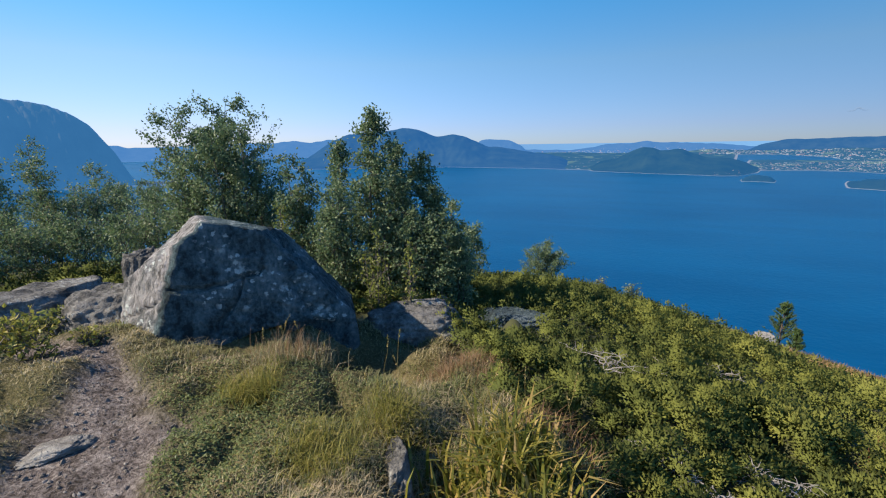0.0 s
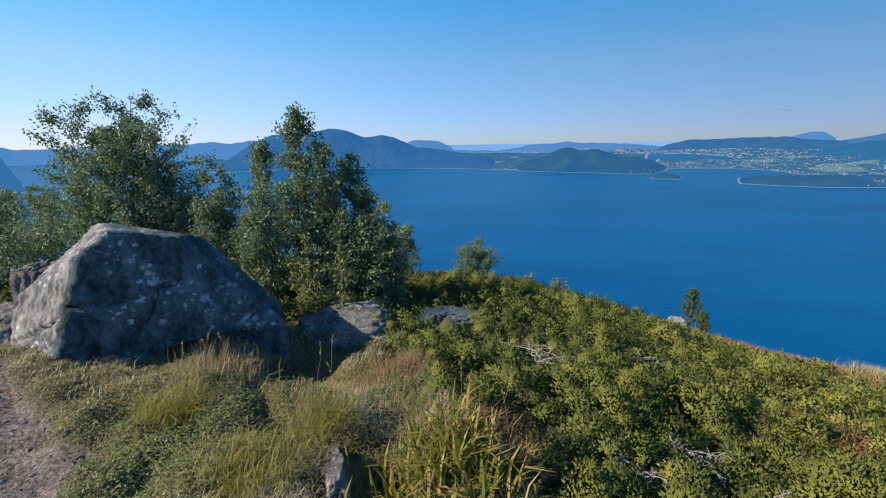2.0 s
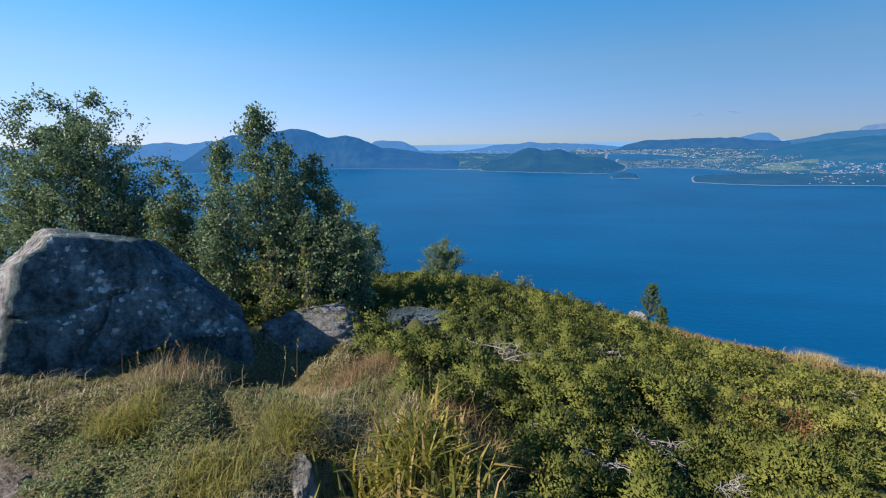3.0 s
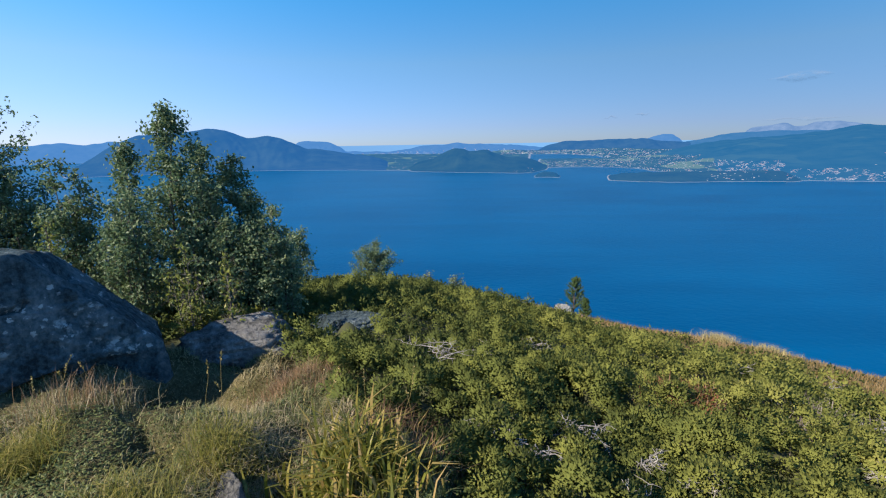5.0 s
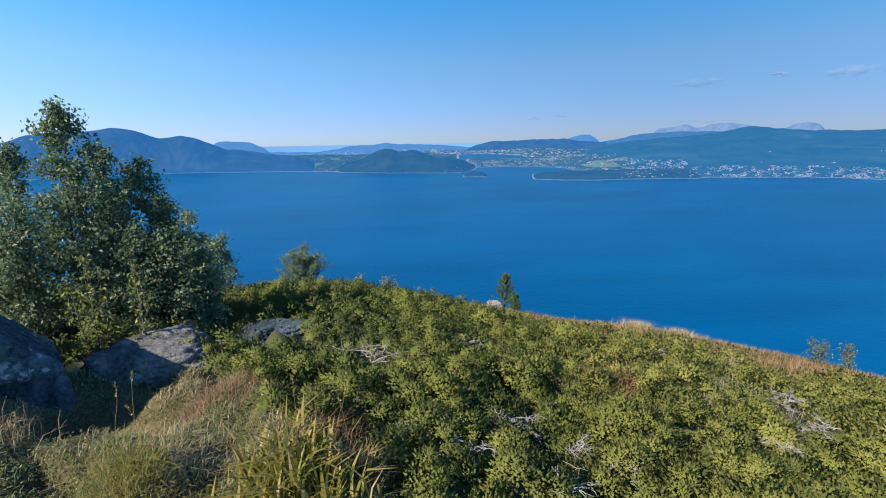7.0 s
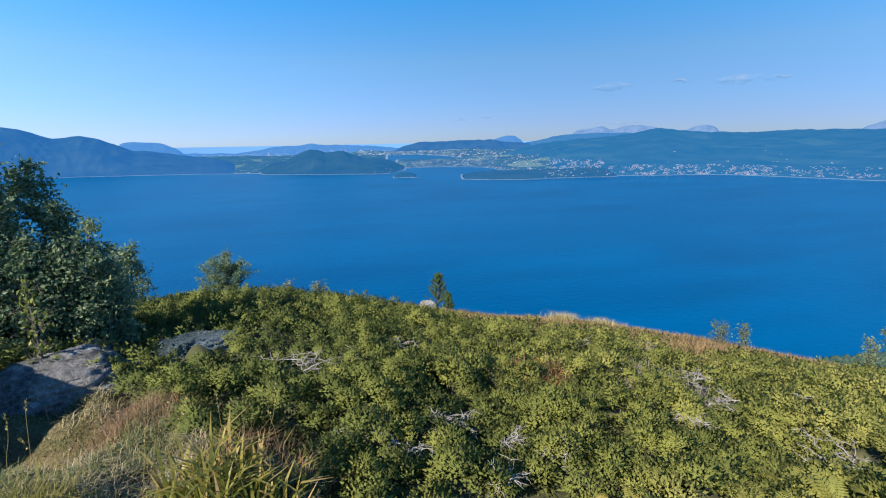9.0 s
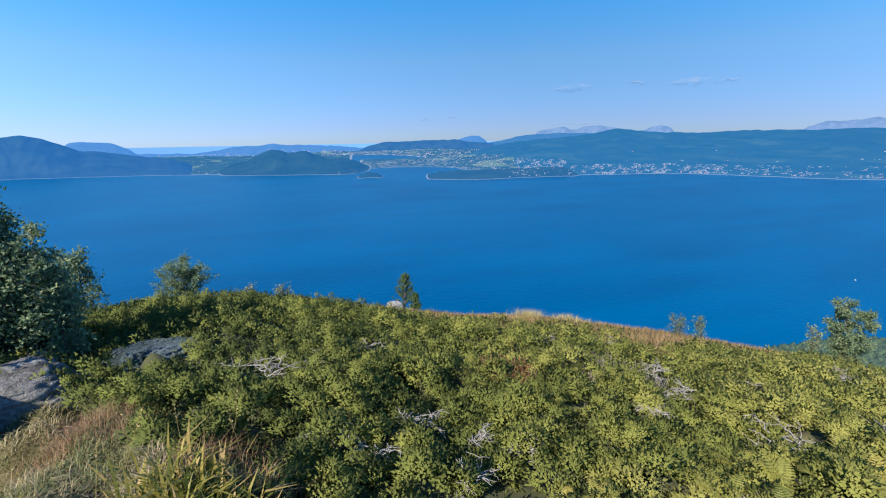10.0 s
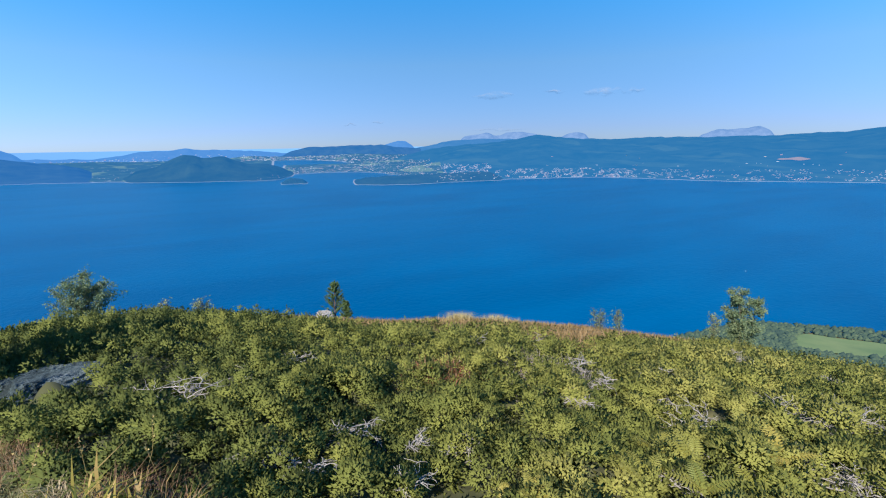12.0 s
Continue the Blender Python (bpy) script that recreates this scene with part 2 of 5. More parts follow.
def soil_material():
    m, n, l, p = material("hill_ground")
    at = n.new("ShaderNodeAttribute")
    at.attribute_name = "tone"
    fine = noise_node(n, l, 38, 6, 0.7)
    wide = noise_node(n, l, 2.2, 4)
    soil = ramp(n, [(0.40, (0.05, 0.04, 0.036)), (0.5, (0.175, 0.145, 0.14)), (0.61, (0.37, 0.325, 0.315))])
    l.new(mix(n, l, 0.4, fine.outputs[0], noise_node(n, l, 7, 5, 0.7).outputs[0]), soil.inputs[0])
    turf = ramp(n, [(0.34, (0.04, 0.04, 0.018)), (0.5, (0.125, 0.112, 0.055)), (0.66, (0.25, 0.205, 0.115))])
    l.new(mix(n, l, 0.5, fine.outputs[0], wide.outputs[0]), turf.inputs[0])
    l.new(mix(n, l, at.outputs["Fac"], turf.outputs[0], soil.outputs[0]), p.inputs["Base Color"])
    p.inputs["Roughness"].default_value = 0.95
    p.inputs["Specular IOR Level"].default_value = 0.15
    bump(n, l, p, fine.outputs[0], 1.0, 0.05)
    return m


def rock_material(name, dark, mid, pale, lichen=0.5, sunlit=None):
    m, n, l, p = material(name)
    fine = noise_node(n, l, 26, 8, 0.7)
    wide = noise_node(n, l, 2.6, 5)
    grain = noise_node(n, l, 9, 6, 0.65, squash=(1.0, 1.0, 0.45))
    c = ramp(n, [(0.42, dark), (0.495, mid), (0.60, pale)])
    l.new(mix(n, l, 0.35, mix(n, l, 0.5, fine.outputs[0], wide.outputs[0]), grain.outputs[0]), c.inputs[0])
    # crusts of lichen: ragged rosettes of many sizes, thicker in some places
    where = n.new("ShaderNodeTexCoord")
    shake = noise_node(n, l, 26, 4, 0.7)
    bent = mix(n, l, 0.09, where.outputs["Object"], shake.outputs["Color"], "ADD")
    crusts = []
    for size, low, high in ((5.5, 0.16, 0.20), (13.0, 0.22, 0.28)):
        cells = n.new("ShaderNodeTexVoronoi")
        cells.inputs["Scale"].default_value = size
        l.new(bent, cells.inputs["Vector"])
        disc = ramp(n, [(low, (1, 1, 1)), (high, (0, 0, 0))])
        l.new(cells.outputs["Distance"], disc.inputs[0])
        some = ramp(n, [(0.50, (0, 0, 0)), (0.58, (1, 1, 1))])
        l.new(noise_node(n, l, 1.7 if size < 10 else 2.6, 3).outputs[0], some.inputs[0])
        crusts.append(mix(n, l, 1.0, disc.outputs[0], some.outputs[0], "MULTIPLY"))
    film = ramp(n, [(0.60, (0, 0, 0)), (0.66, (0.8, 0.8, 0.8))])
    l.new(mix(n, l, 0.35, noise_node(n, l, 3.0, 3).outputs[0], noise_node(n, l, 17, 5, 0.7).outputs[0]), film.inputs[0])
    crust = mix(n, l, 1.0, mix(n, l, 1.0, *crusts, "LIGHTEN"), film.outputs[0], "LIGHTEN")
    scale = n.new("ShaderNodeMath")
    scale.operation = "MULTIPLY"
    l.new(crust, scale.inputs[0])
    scale.inputs[1].default_value = lichen
    blotch = noise_node(n, l, 4.3, 4, 0.7)
    black = ramp(n, [(0.28, (0.6, 0.6, 0.6)), (0.42, (0, 0, 0))])
    l.new(blotch.outputs[0], black.inputs[0])
    col = mix(n, l, black.outputs[0], c.outputs[0], tuple(0.5 * v for v in dark))
    if sunlit:
        # paler colour for the side in sunlight, streaked along the stone's grain
        lit_side = n.new("ShaderNodeAttribute")
        lit_side.attribute_name = "tone"
        streak = ramp(n, [(0.40, tuple(0.3 * v for v in sunlit)), (0.5, sunlit), (0.60, tuple(1.5 * v for v in sunlit))])
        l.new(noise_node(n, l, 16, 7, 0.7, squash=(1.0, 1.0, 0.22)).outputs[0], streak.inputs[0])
        col = mix(n, l, lit_side.outputs["Fac"], col, streak.outputs[0])
    l.new(mix(n, l, scale.outputs[0], col, (0.50, 0.54, 0.55)), p.inputs["Base Color"])
    p.inputs["Roughness"].default_value = 0.88
    p.inputs["Specular IOR Level"].default_value = 0.25
    bump(n, l, p, mix(n, l, 0.5, fine.outputs[0], grain.outputs[0]), 1.0, 0.09)
    return m


def bark_material(name, a, b):
    m, n, l, p = material(name)
    g = noise_node(n, l, 14, 5, 0.6, squash=(1, 1, 0.3))
    c = ramp(n, [(0.35, a), (0.65, b)])
    l.new(g.outputs[0], c.inputs[0])
    l.new(c.outputs[0], p.inputs["Base Color"])
    p.inputs["Roughness"].default_value = 0.85
    bump(n, l, p, g.outputs[0], 0.6, 0.01)
    return m


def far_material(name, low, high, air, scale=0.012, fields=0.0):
    """Wooded hills in the distance, with the haze before them put in as a faint glow; pale rock at the waterline."""
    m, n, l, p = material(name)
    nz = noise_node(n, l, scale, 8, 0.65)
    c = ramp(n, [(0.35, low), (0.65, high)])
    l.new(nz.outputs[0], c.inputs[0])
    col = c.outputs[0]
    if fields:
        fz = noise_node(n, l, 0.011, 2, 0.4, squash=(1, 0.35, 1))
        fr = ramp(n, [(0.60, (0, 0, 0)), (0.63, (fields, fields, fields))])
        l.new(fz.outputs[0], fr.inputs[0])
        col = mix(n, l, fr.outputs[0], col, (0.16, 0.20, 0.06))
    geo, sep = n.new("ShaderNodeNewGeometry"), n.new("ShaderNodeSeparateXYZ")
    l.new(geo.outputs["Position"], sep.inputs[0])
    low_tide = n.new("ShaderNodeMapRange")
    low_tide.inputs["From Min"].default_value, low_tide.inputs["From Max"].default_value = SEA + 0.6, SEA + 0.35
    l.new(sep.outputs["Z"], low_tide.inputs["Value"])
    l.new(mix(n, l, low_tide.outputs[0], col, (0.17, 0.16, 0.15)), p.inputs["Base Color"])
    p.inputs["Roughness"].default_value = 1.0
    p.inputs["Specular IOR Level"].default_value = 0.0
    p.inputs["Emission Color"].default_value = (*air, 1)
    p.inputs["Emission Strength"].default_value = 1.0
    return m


def water_material():
    m, n, l, p = material("fjord_water")
    nz = noise_node(n, l, 0.006, 4, 0.55, squash=(1.0, 3.0, 1.0))
    c = ramp(n, [(0.35, (0.0, 0.058, 0.168)), (0.65, (0.0, 0.077, 0.21))])
    l.new(nz.outputs[0], c.inputs[0])
    l.new(c.outputs[0], p.inputs["Base Color"])
    p.inputs["IOR"].default_value = 1.33
    p.inputs["Specular IOR Level"].default_value = 0.12
    p.inputs["Roughness"].default_value = 0.34
    w = noise_node(n, l, 0.35, 4, 0.6)
    bump(n, l, p, w.outputs[0], 0.35, 0.8)
    return m


MAT_GROUND = soil_material()
# the last colour brightens the boulder's sunlit side
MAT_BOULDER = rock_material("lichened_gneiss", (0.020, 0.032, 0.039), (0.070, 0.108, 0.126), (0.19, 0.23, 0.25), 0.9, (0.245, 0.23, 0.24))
MAT_ROCK = rock_material("grey_rock", (0.045, 0.045, 0.047), (0.135, 0.130, 0.130), (0.30, 0.285, 0.28), 0.4)
MAT_SLAB = rock_material("slab_gneiss", (0.020, 0.030, 0.036), (0.062, 0.088, 0.102), (0.15, 0.18, 0.195), 0.3)
MAT_PALE_ROCK = rock_material("pale_rock", (0.19, 0.175, 0.165), (0.29, 0.27, 0.26), (0.42, 0.40, 0.385), 0.1)
MAT_WATER = water_material()
MAT_BARK = bark_material("birch_bark", (0.04, 0.033, 0.028), (0.16, 0.14, 0.12))
MAT_DEAD = bark_material("bleached_wood", (0.15, 0.135, 0.13), (0.33, 0.305, 0.295))
MAT_TWIG = bark_material("juniper_wood", (0.05, 0.035, 0.025), (0.13, 0.095, 0.07))
MAT_BIRCH = leaf_material("birch_leaf", [(0.1, (0.070, 0.108, 0.058)), (0.5, (0.142, 0.195, 0.105)), (0.9, (0.26, 0.285, 0.14))], 0.36, 0.50, 0.7, (0.15, 0.25, 0.11))
MAT_SEDGE = leaf_material("sedge_blade", [(0.1, (0.05, 0.065, 0.015)), (0.45, (0.15, 0.15, 0.025)), (0.75, (0.27, 0.21, 0.05)), (0.95, (0.38, 0.26, 0.11))], 0.3, 0.45, 1.5)
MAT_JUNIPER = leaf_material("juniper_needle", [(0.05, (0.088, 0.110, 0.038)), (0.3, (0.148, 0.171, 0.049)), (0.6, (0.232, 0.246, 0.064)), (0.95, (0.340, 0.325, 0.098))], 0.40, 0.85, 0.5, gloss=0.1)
MAT_SPRUCE = leaf_material("spruce_needle", [(0.1, (0.045, 0.09, 0.035)), (0.9, (0.13, 0.18, 0.06))], 0.2)
MAT_GRASS = leaf_material("grass_blade", [(0.05, (0.07, 0.10, 0.04)), (0.35, (0.16, 0.175, 0.075)), (0.6, (0.28, 0.24, 0.13)), (0.95, (0.45, 0.36, 0.24))], 0.3, 0.6, 1.1)
MAT_FRESH = leaf_material("fresh_grass", [(0.1, (0.14, 0.14, 0.035)), (0.5, (0.27, 0.235, 0.055)), (0.9, (0.40, 0.31, 0.12))], 0.35, 0.55, 1.3)
MAT_STRAW = leaf_material("straw", [(0.1, (0.20, 0.15, 0.05)), (0.5, (0.34, 0.26, 0.10)), (0.9, (0.45, 0.36, 0.17))], 0.3)
MAT_HEATH = leaf_material("heath", [(0.1, (0.10, 0.055, 0.03)), (0.5, (0.20, 0.115, 0.06)), (0.9, (0.30, 0.19, 0.12))], 0.2)
# inner twigs, with the shade between the shoots in their dark colour
MAT_INNER_SHADE = leaf_material("juniper_inner_shade", [(0.05, (0.04, 0.044, 0.020)), (0.5, (0.06, 0.064, 0.028)), (0.95, (0.085, 0.08, 0.038))], 0.0, 0.9, 0.5)
# ---- ground and water ----
def build_ground():
    az = np.radians(np.linspace(-180, 180, 433))
    rad = np.concatenate([[0.02], np.geomspace(0.3, 20, 150), np.geomspace(20.8, 420, 60)])
    A, R = np.meshgrid(az, rad, indexing="ij")
    x, y = R * np.sin(A), R * np.cos(A)
    z = ground(x, y)
    v = np.stack([x, y, z], -1).reshape(-1, 3)
    me = mesh_np("ground", v, grid_faces(len(az), len(rad))[:, ::-1], MAT_GROUND, True, trodden(x, y).ravel())
    thing("ground", "hilltop of turf, heath and bare trodden soil", "ground", me, kind="structure")


def build_sea():
    az = np.radians(np.linspace(-180, 180, 181))
    rad = np.geomspace(30, 4990, 60)
    A, R = np.meshgrid(az, rad, indexing="ij")
    v = np.stack([R * np.sin(A), R * np.cos(A), np.full_like(R, SEA)], -1).reshape(-1, 3)
    thing("water", "calm deep blue fjord water under clear sky", "water", mesh_np("water", v, grid_faces(len(az), len(rad))[:, ::-1], MAT_WATER, True), kind="structure")


def far_z(el, r):
    return EYE + r * np.tan(np.radians(el))


def ridge(name, label, crest, r_shore, r_crest, mat, rough=0.04, steep=1.0, seed=1, flat=0.0):
    """A far hill: crest as pairs of bearing and elevation in degrees; shore distance as a number or as pairs of bearing and metres."""
    ca, ce = zip(*crest)
    az = np.linspace(ca[0], ca[-1], max(60, int((ca[-1] - ca[0]) * 7)))
    el = np.interp(az, ca, ce)
    k = np.exp(-0.5 * (np.arange(-6, 7) / 1.1) ** 2)
    el = el + 0.045 * fbm(az * 1.6, 0 * az, seed + 40, 5, 0.6)
    el = np.convolve(np.pad(el, 6, mode="edge"), k / k.sum(), "valid")
    shore = np.full_like(az, r_shore) if isinstance(r_shore, (int, float)) else np.interp(az, *zip(*r_shore))
    shore = shore * (1 + 0.005 * fbm(az * 1.1, 0 * az, seed + 3, 3, 0.5))
    span = ca[-1] - ca[0]
    fade = step(0, min(0.22 * span, 2.4), az - ca[0]) * step(0, min(0.22 * span, 2.4), ca[-1] - az)
    u = np.concatenate([np.linspace(0, 1, 34), np.linspace(1.05, 1.5, 5)])
    A, U = np.meshgrid(az, u, indexing="ij")
    S = shore[:, None]
    R = S + (r_crest - S) * U
    top = np.maximum(far_z(el, r_crest), SEA + 1)[:, None] - SEA
    rise = np.where(U <= 1, flat * np.minimum(U / 0.3, 1) * 0.3 + (1 - 0.3 * flat) * step(0.0, 1.0, U) ** steep, np.maximum(0, 1 - 1.6 * (U - 1)))
    cell = 0.09 * (r_crest - S)
    relief = fbm(R * np.sin(np.radians(A)) / cell, R * np.cos(np.radians(A)) / cell, seed, 5) * rough * np.minimum(1, 4 * U)
    z = SEA - 1.2 + 2.4 * step(0, 0.02, U) * fade[:, None] + top * fade[:, None] * np.maximum(rise + relief * np.sin(np.clip(U, 0, 1) * math.pi * 0.97), 0) * 1.0
    x, y = R * np.sin(np.radians(A)), R * np.cos(np.radians(A))
    v = np.stack([x, y, z], -1).reshape(-1, 3)
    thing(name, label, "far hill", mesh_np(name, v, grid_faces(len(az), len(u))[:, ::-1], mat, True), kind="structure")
    return lambda a, q: np.array([np.interp(a, az, shore) + (r_crest - np.interp(a, az, shore)) * q, np.interp(q, u, z[int(np.clip(np.searchsorted(az, a), 0, len(az) - 1))])])


# each third colour is emitted: the blue haze in front of the hill
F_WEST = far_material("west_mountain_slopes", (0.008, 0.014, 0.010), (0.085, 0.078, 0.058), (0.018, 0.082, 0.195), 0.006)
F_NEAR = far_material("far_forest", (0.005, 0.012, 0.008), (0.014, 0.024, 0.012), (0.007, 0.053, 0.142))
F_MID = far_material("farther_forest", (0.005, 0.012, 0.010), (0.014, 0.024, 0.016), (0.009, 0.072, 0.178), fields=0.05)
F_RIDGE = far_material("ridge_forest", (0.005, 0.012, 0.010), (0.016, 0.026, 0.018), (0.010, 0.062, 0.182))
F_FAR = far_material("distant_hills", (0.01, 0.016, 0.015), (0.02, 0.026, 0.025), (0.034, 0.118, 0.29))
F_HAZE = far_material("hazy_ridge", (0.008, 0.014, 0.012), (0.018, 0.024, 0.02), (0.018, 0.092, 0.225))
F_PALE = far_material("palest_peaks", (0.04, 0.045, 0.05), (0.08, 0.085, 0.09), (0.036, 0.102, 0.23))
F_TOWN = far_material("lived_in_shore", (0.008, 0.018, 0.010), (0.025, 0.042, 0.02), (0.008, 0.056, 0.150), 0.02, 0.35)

LAND = {}


def build_distance():
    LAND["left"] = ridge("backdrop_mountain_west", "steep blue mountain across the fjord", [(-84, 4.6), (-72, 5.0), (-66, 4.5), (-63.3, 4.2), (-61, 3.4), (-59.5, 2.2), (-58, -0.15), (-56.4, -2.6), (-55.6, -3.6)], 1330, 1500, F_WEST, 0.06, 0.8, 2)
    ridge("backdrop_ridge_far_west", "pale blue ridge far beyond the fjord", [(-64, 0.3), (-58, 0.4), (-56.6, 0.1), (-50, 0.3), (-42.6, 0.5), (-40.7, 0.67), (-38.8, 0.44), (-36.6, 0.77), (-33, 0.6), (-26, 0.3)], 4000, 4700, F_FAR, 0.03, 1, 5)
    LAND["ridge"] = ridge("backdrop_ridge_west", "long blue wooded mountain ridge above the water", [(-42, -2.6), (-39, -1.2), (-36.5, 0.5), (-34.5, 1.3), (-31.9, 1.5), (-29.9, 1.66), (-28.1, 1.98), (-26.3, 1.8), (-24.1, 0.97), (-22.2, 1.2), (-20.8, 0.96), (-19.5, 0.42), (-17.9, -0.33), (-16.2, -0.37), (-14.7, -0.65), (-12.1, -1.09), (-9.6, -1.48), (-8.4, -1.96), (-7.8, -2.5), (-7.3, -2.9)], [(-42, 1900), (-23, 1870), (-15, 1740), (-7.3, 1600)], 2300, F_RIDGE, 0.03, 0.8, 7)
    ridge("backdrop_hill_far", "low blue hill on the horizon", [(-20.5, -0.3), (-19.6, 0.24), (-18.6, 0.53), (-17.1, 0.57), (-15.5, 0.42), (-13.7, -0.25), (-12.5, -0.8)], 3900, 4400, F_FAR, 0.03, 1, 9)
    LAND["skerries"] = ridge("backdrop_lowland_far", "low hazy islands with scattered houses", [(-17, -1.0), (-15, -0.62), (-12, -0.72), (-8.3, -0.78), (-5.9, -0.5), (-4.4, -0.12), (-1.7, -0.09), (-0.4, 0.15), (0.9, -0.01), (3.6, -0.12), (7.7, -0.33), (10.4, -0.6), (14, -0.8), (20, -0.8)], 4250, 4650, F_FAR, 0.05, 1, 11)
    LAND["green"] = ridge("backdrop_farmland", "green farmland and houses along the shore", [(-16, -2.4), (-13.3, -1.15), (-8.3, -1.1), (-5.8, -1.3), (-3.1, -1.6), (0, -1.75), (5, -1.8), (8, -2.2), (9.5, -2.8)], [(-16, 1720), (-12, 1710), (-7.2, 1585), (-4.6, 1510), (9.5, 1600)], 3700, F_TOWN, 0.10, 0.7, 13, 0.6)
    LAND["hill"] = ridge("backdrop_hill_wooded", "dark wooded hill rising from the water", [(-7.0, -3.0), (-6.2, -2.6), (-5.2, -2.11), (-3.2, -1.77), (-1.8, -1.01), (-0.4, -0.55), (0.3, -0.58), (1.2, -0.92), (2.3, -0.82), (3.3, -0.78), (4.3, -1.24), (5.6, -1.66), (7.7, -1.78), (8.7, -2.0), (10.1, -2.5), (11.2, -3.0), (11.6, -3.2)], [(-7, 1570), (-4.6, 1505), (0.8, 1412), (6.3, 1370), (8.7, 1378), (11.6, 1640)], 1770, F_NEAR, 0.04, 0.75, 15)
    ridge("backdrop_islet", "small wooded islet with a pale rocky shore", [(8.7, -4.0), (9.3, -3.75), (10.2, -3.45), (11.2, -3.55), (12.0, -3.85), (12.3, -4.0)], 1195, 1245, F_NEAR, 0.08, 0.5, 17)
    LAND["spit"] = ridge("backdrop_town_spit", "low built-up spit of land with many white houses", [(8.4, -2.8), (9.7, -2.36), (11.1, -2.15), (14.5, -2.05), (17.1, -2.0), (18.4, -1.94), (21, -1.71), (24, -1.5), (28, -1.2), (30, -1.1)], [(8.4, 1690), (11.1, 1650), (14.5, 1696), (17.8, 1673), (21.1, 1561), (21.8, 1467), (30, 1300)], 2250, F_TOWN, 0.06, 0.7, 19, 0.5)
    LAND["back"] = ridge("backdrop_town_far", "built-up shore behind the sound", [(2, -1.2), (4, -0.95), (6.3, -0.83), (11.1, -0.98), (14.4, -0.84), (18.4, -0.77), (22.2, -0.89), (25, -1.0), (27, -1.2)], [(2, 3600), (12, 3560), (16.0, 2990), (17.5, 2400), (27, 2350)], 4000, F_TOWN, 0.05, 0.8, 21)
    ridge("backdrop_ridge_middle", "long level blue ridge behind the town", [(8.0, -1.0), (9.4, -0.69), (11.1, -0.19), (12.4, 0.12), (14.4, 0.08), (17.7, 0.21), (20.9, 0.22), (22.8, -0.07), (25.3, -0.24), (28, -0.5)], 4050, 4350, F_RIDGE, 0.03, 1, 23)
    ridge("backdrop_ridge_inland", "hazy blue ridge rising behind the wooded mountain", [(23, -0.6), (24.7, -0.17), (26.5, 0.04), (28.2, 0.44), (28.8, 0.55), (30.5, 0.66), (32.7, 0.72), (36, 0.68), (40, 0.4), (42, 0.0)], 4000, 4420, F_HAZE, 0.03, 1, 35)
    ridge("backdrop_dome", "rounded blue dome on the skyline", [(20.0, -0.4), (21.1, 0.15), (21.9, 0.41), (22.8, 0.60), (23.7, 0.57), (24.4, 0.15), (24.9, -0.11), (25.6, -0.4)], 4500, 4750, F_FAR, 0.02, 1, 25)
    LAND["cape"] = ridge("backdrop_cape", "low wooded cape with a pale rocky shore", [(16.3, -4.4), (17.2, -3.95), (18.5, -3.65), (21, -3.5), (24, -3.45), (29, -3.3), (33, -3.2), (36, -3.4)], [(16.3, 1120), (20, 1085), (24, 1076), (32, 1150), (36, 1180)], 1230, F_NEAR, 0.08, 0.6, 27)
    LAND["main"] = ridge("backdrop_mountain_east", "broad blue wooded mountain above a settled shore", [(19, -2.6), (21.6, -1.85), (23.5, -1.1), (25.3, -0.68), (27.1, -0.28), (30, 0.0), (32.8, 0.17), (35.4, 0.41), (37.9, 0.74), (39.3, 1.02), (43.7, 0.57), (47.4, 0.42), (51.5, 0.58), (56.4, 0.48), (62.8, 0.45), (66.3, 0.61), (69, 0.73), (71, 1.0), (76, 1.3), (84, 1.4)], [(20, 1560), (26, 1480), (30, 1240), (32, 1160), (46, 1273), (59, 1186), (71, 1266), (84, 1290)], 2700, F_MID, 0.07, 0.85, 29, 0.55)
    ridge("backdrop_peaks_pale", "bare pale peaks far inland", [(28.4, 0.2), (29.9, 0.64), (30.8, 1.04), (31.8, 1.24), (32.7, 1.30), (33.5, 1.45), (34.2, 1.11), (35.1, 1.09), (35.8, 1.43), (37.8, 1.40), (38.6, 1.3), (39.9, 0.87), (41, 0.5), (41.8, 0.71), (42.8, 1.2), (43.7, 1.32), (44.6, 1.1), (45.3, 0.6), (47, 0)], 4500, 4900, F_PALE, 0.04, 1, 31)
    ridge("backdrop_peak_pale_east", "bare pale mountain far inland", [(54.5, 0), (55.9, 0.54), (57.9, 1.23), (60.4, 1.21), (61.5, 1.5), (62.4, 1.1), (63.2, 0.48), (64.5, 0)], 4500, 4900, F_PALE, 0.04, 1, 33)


build_ground()
build_sea()
build_distance()


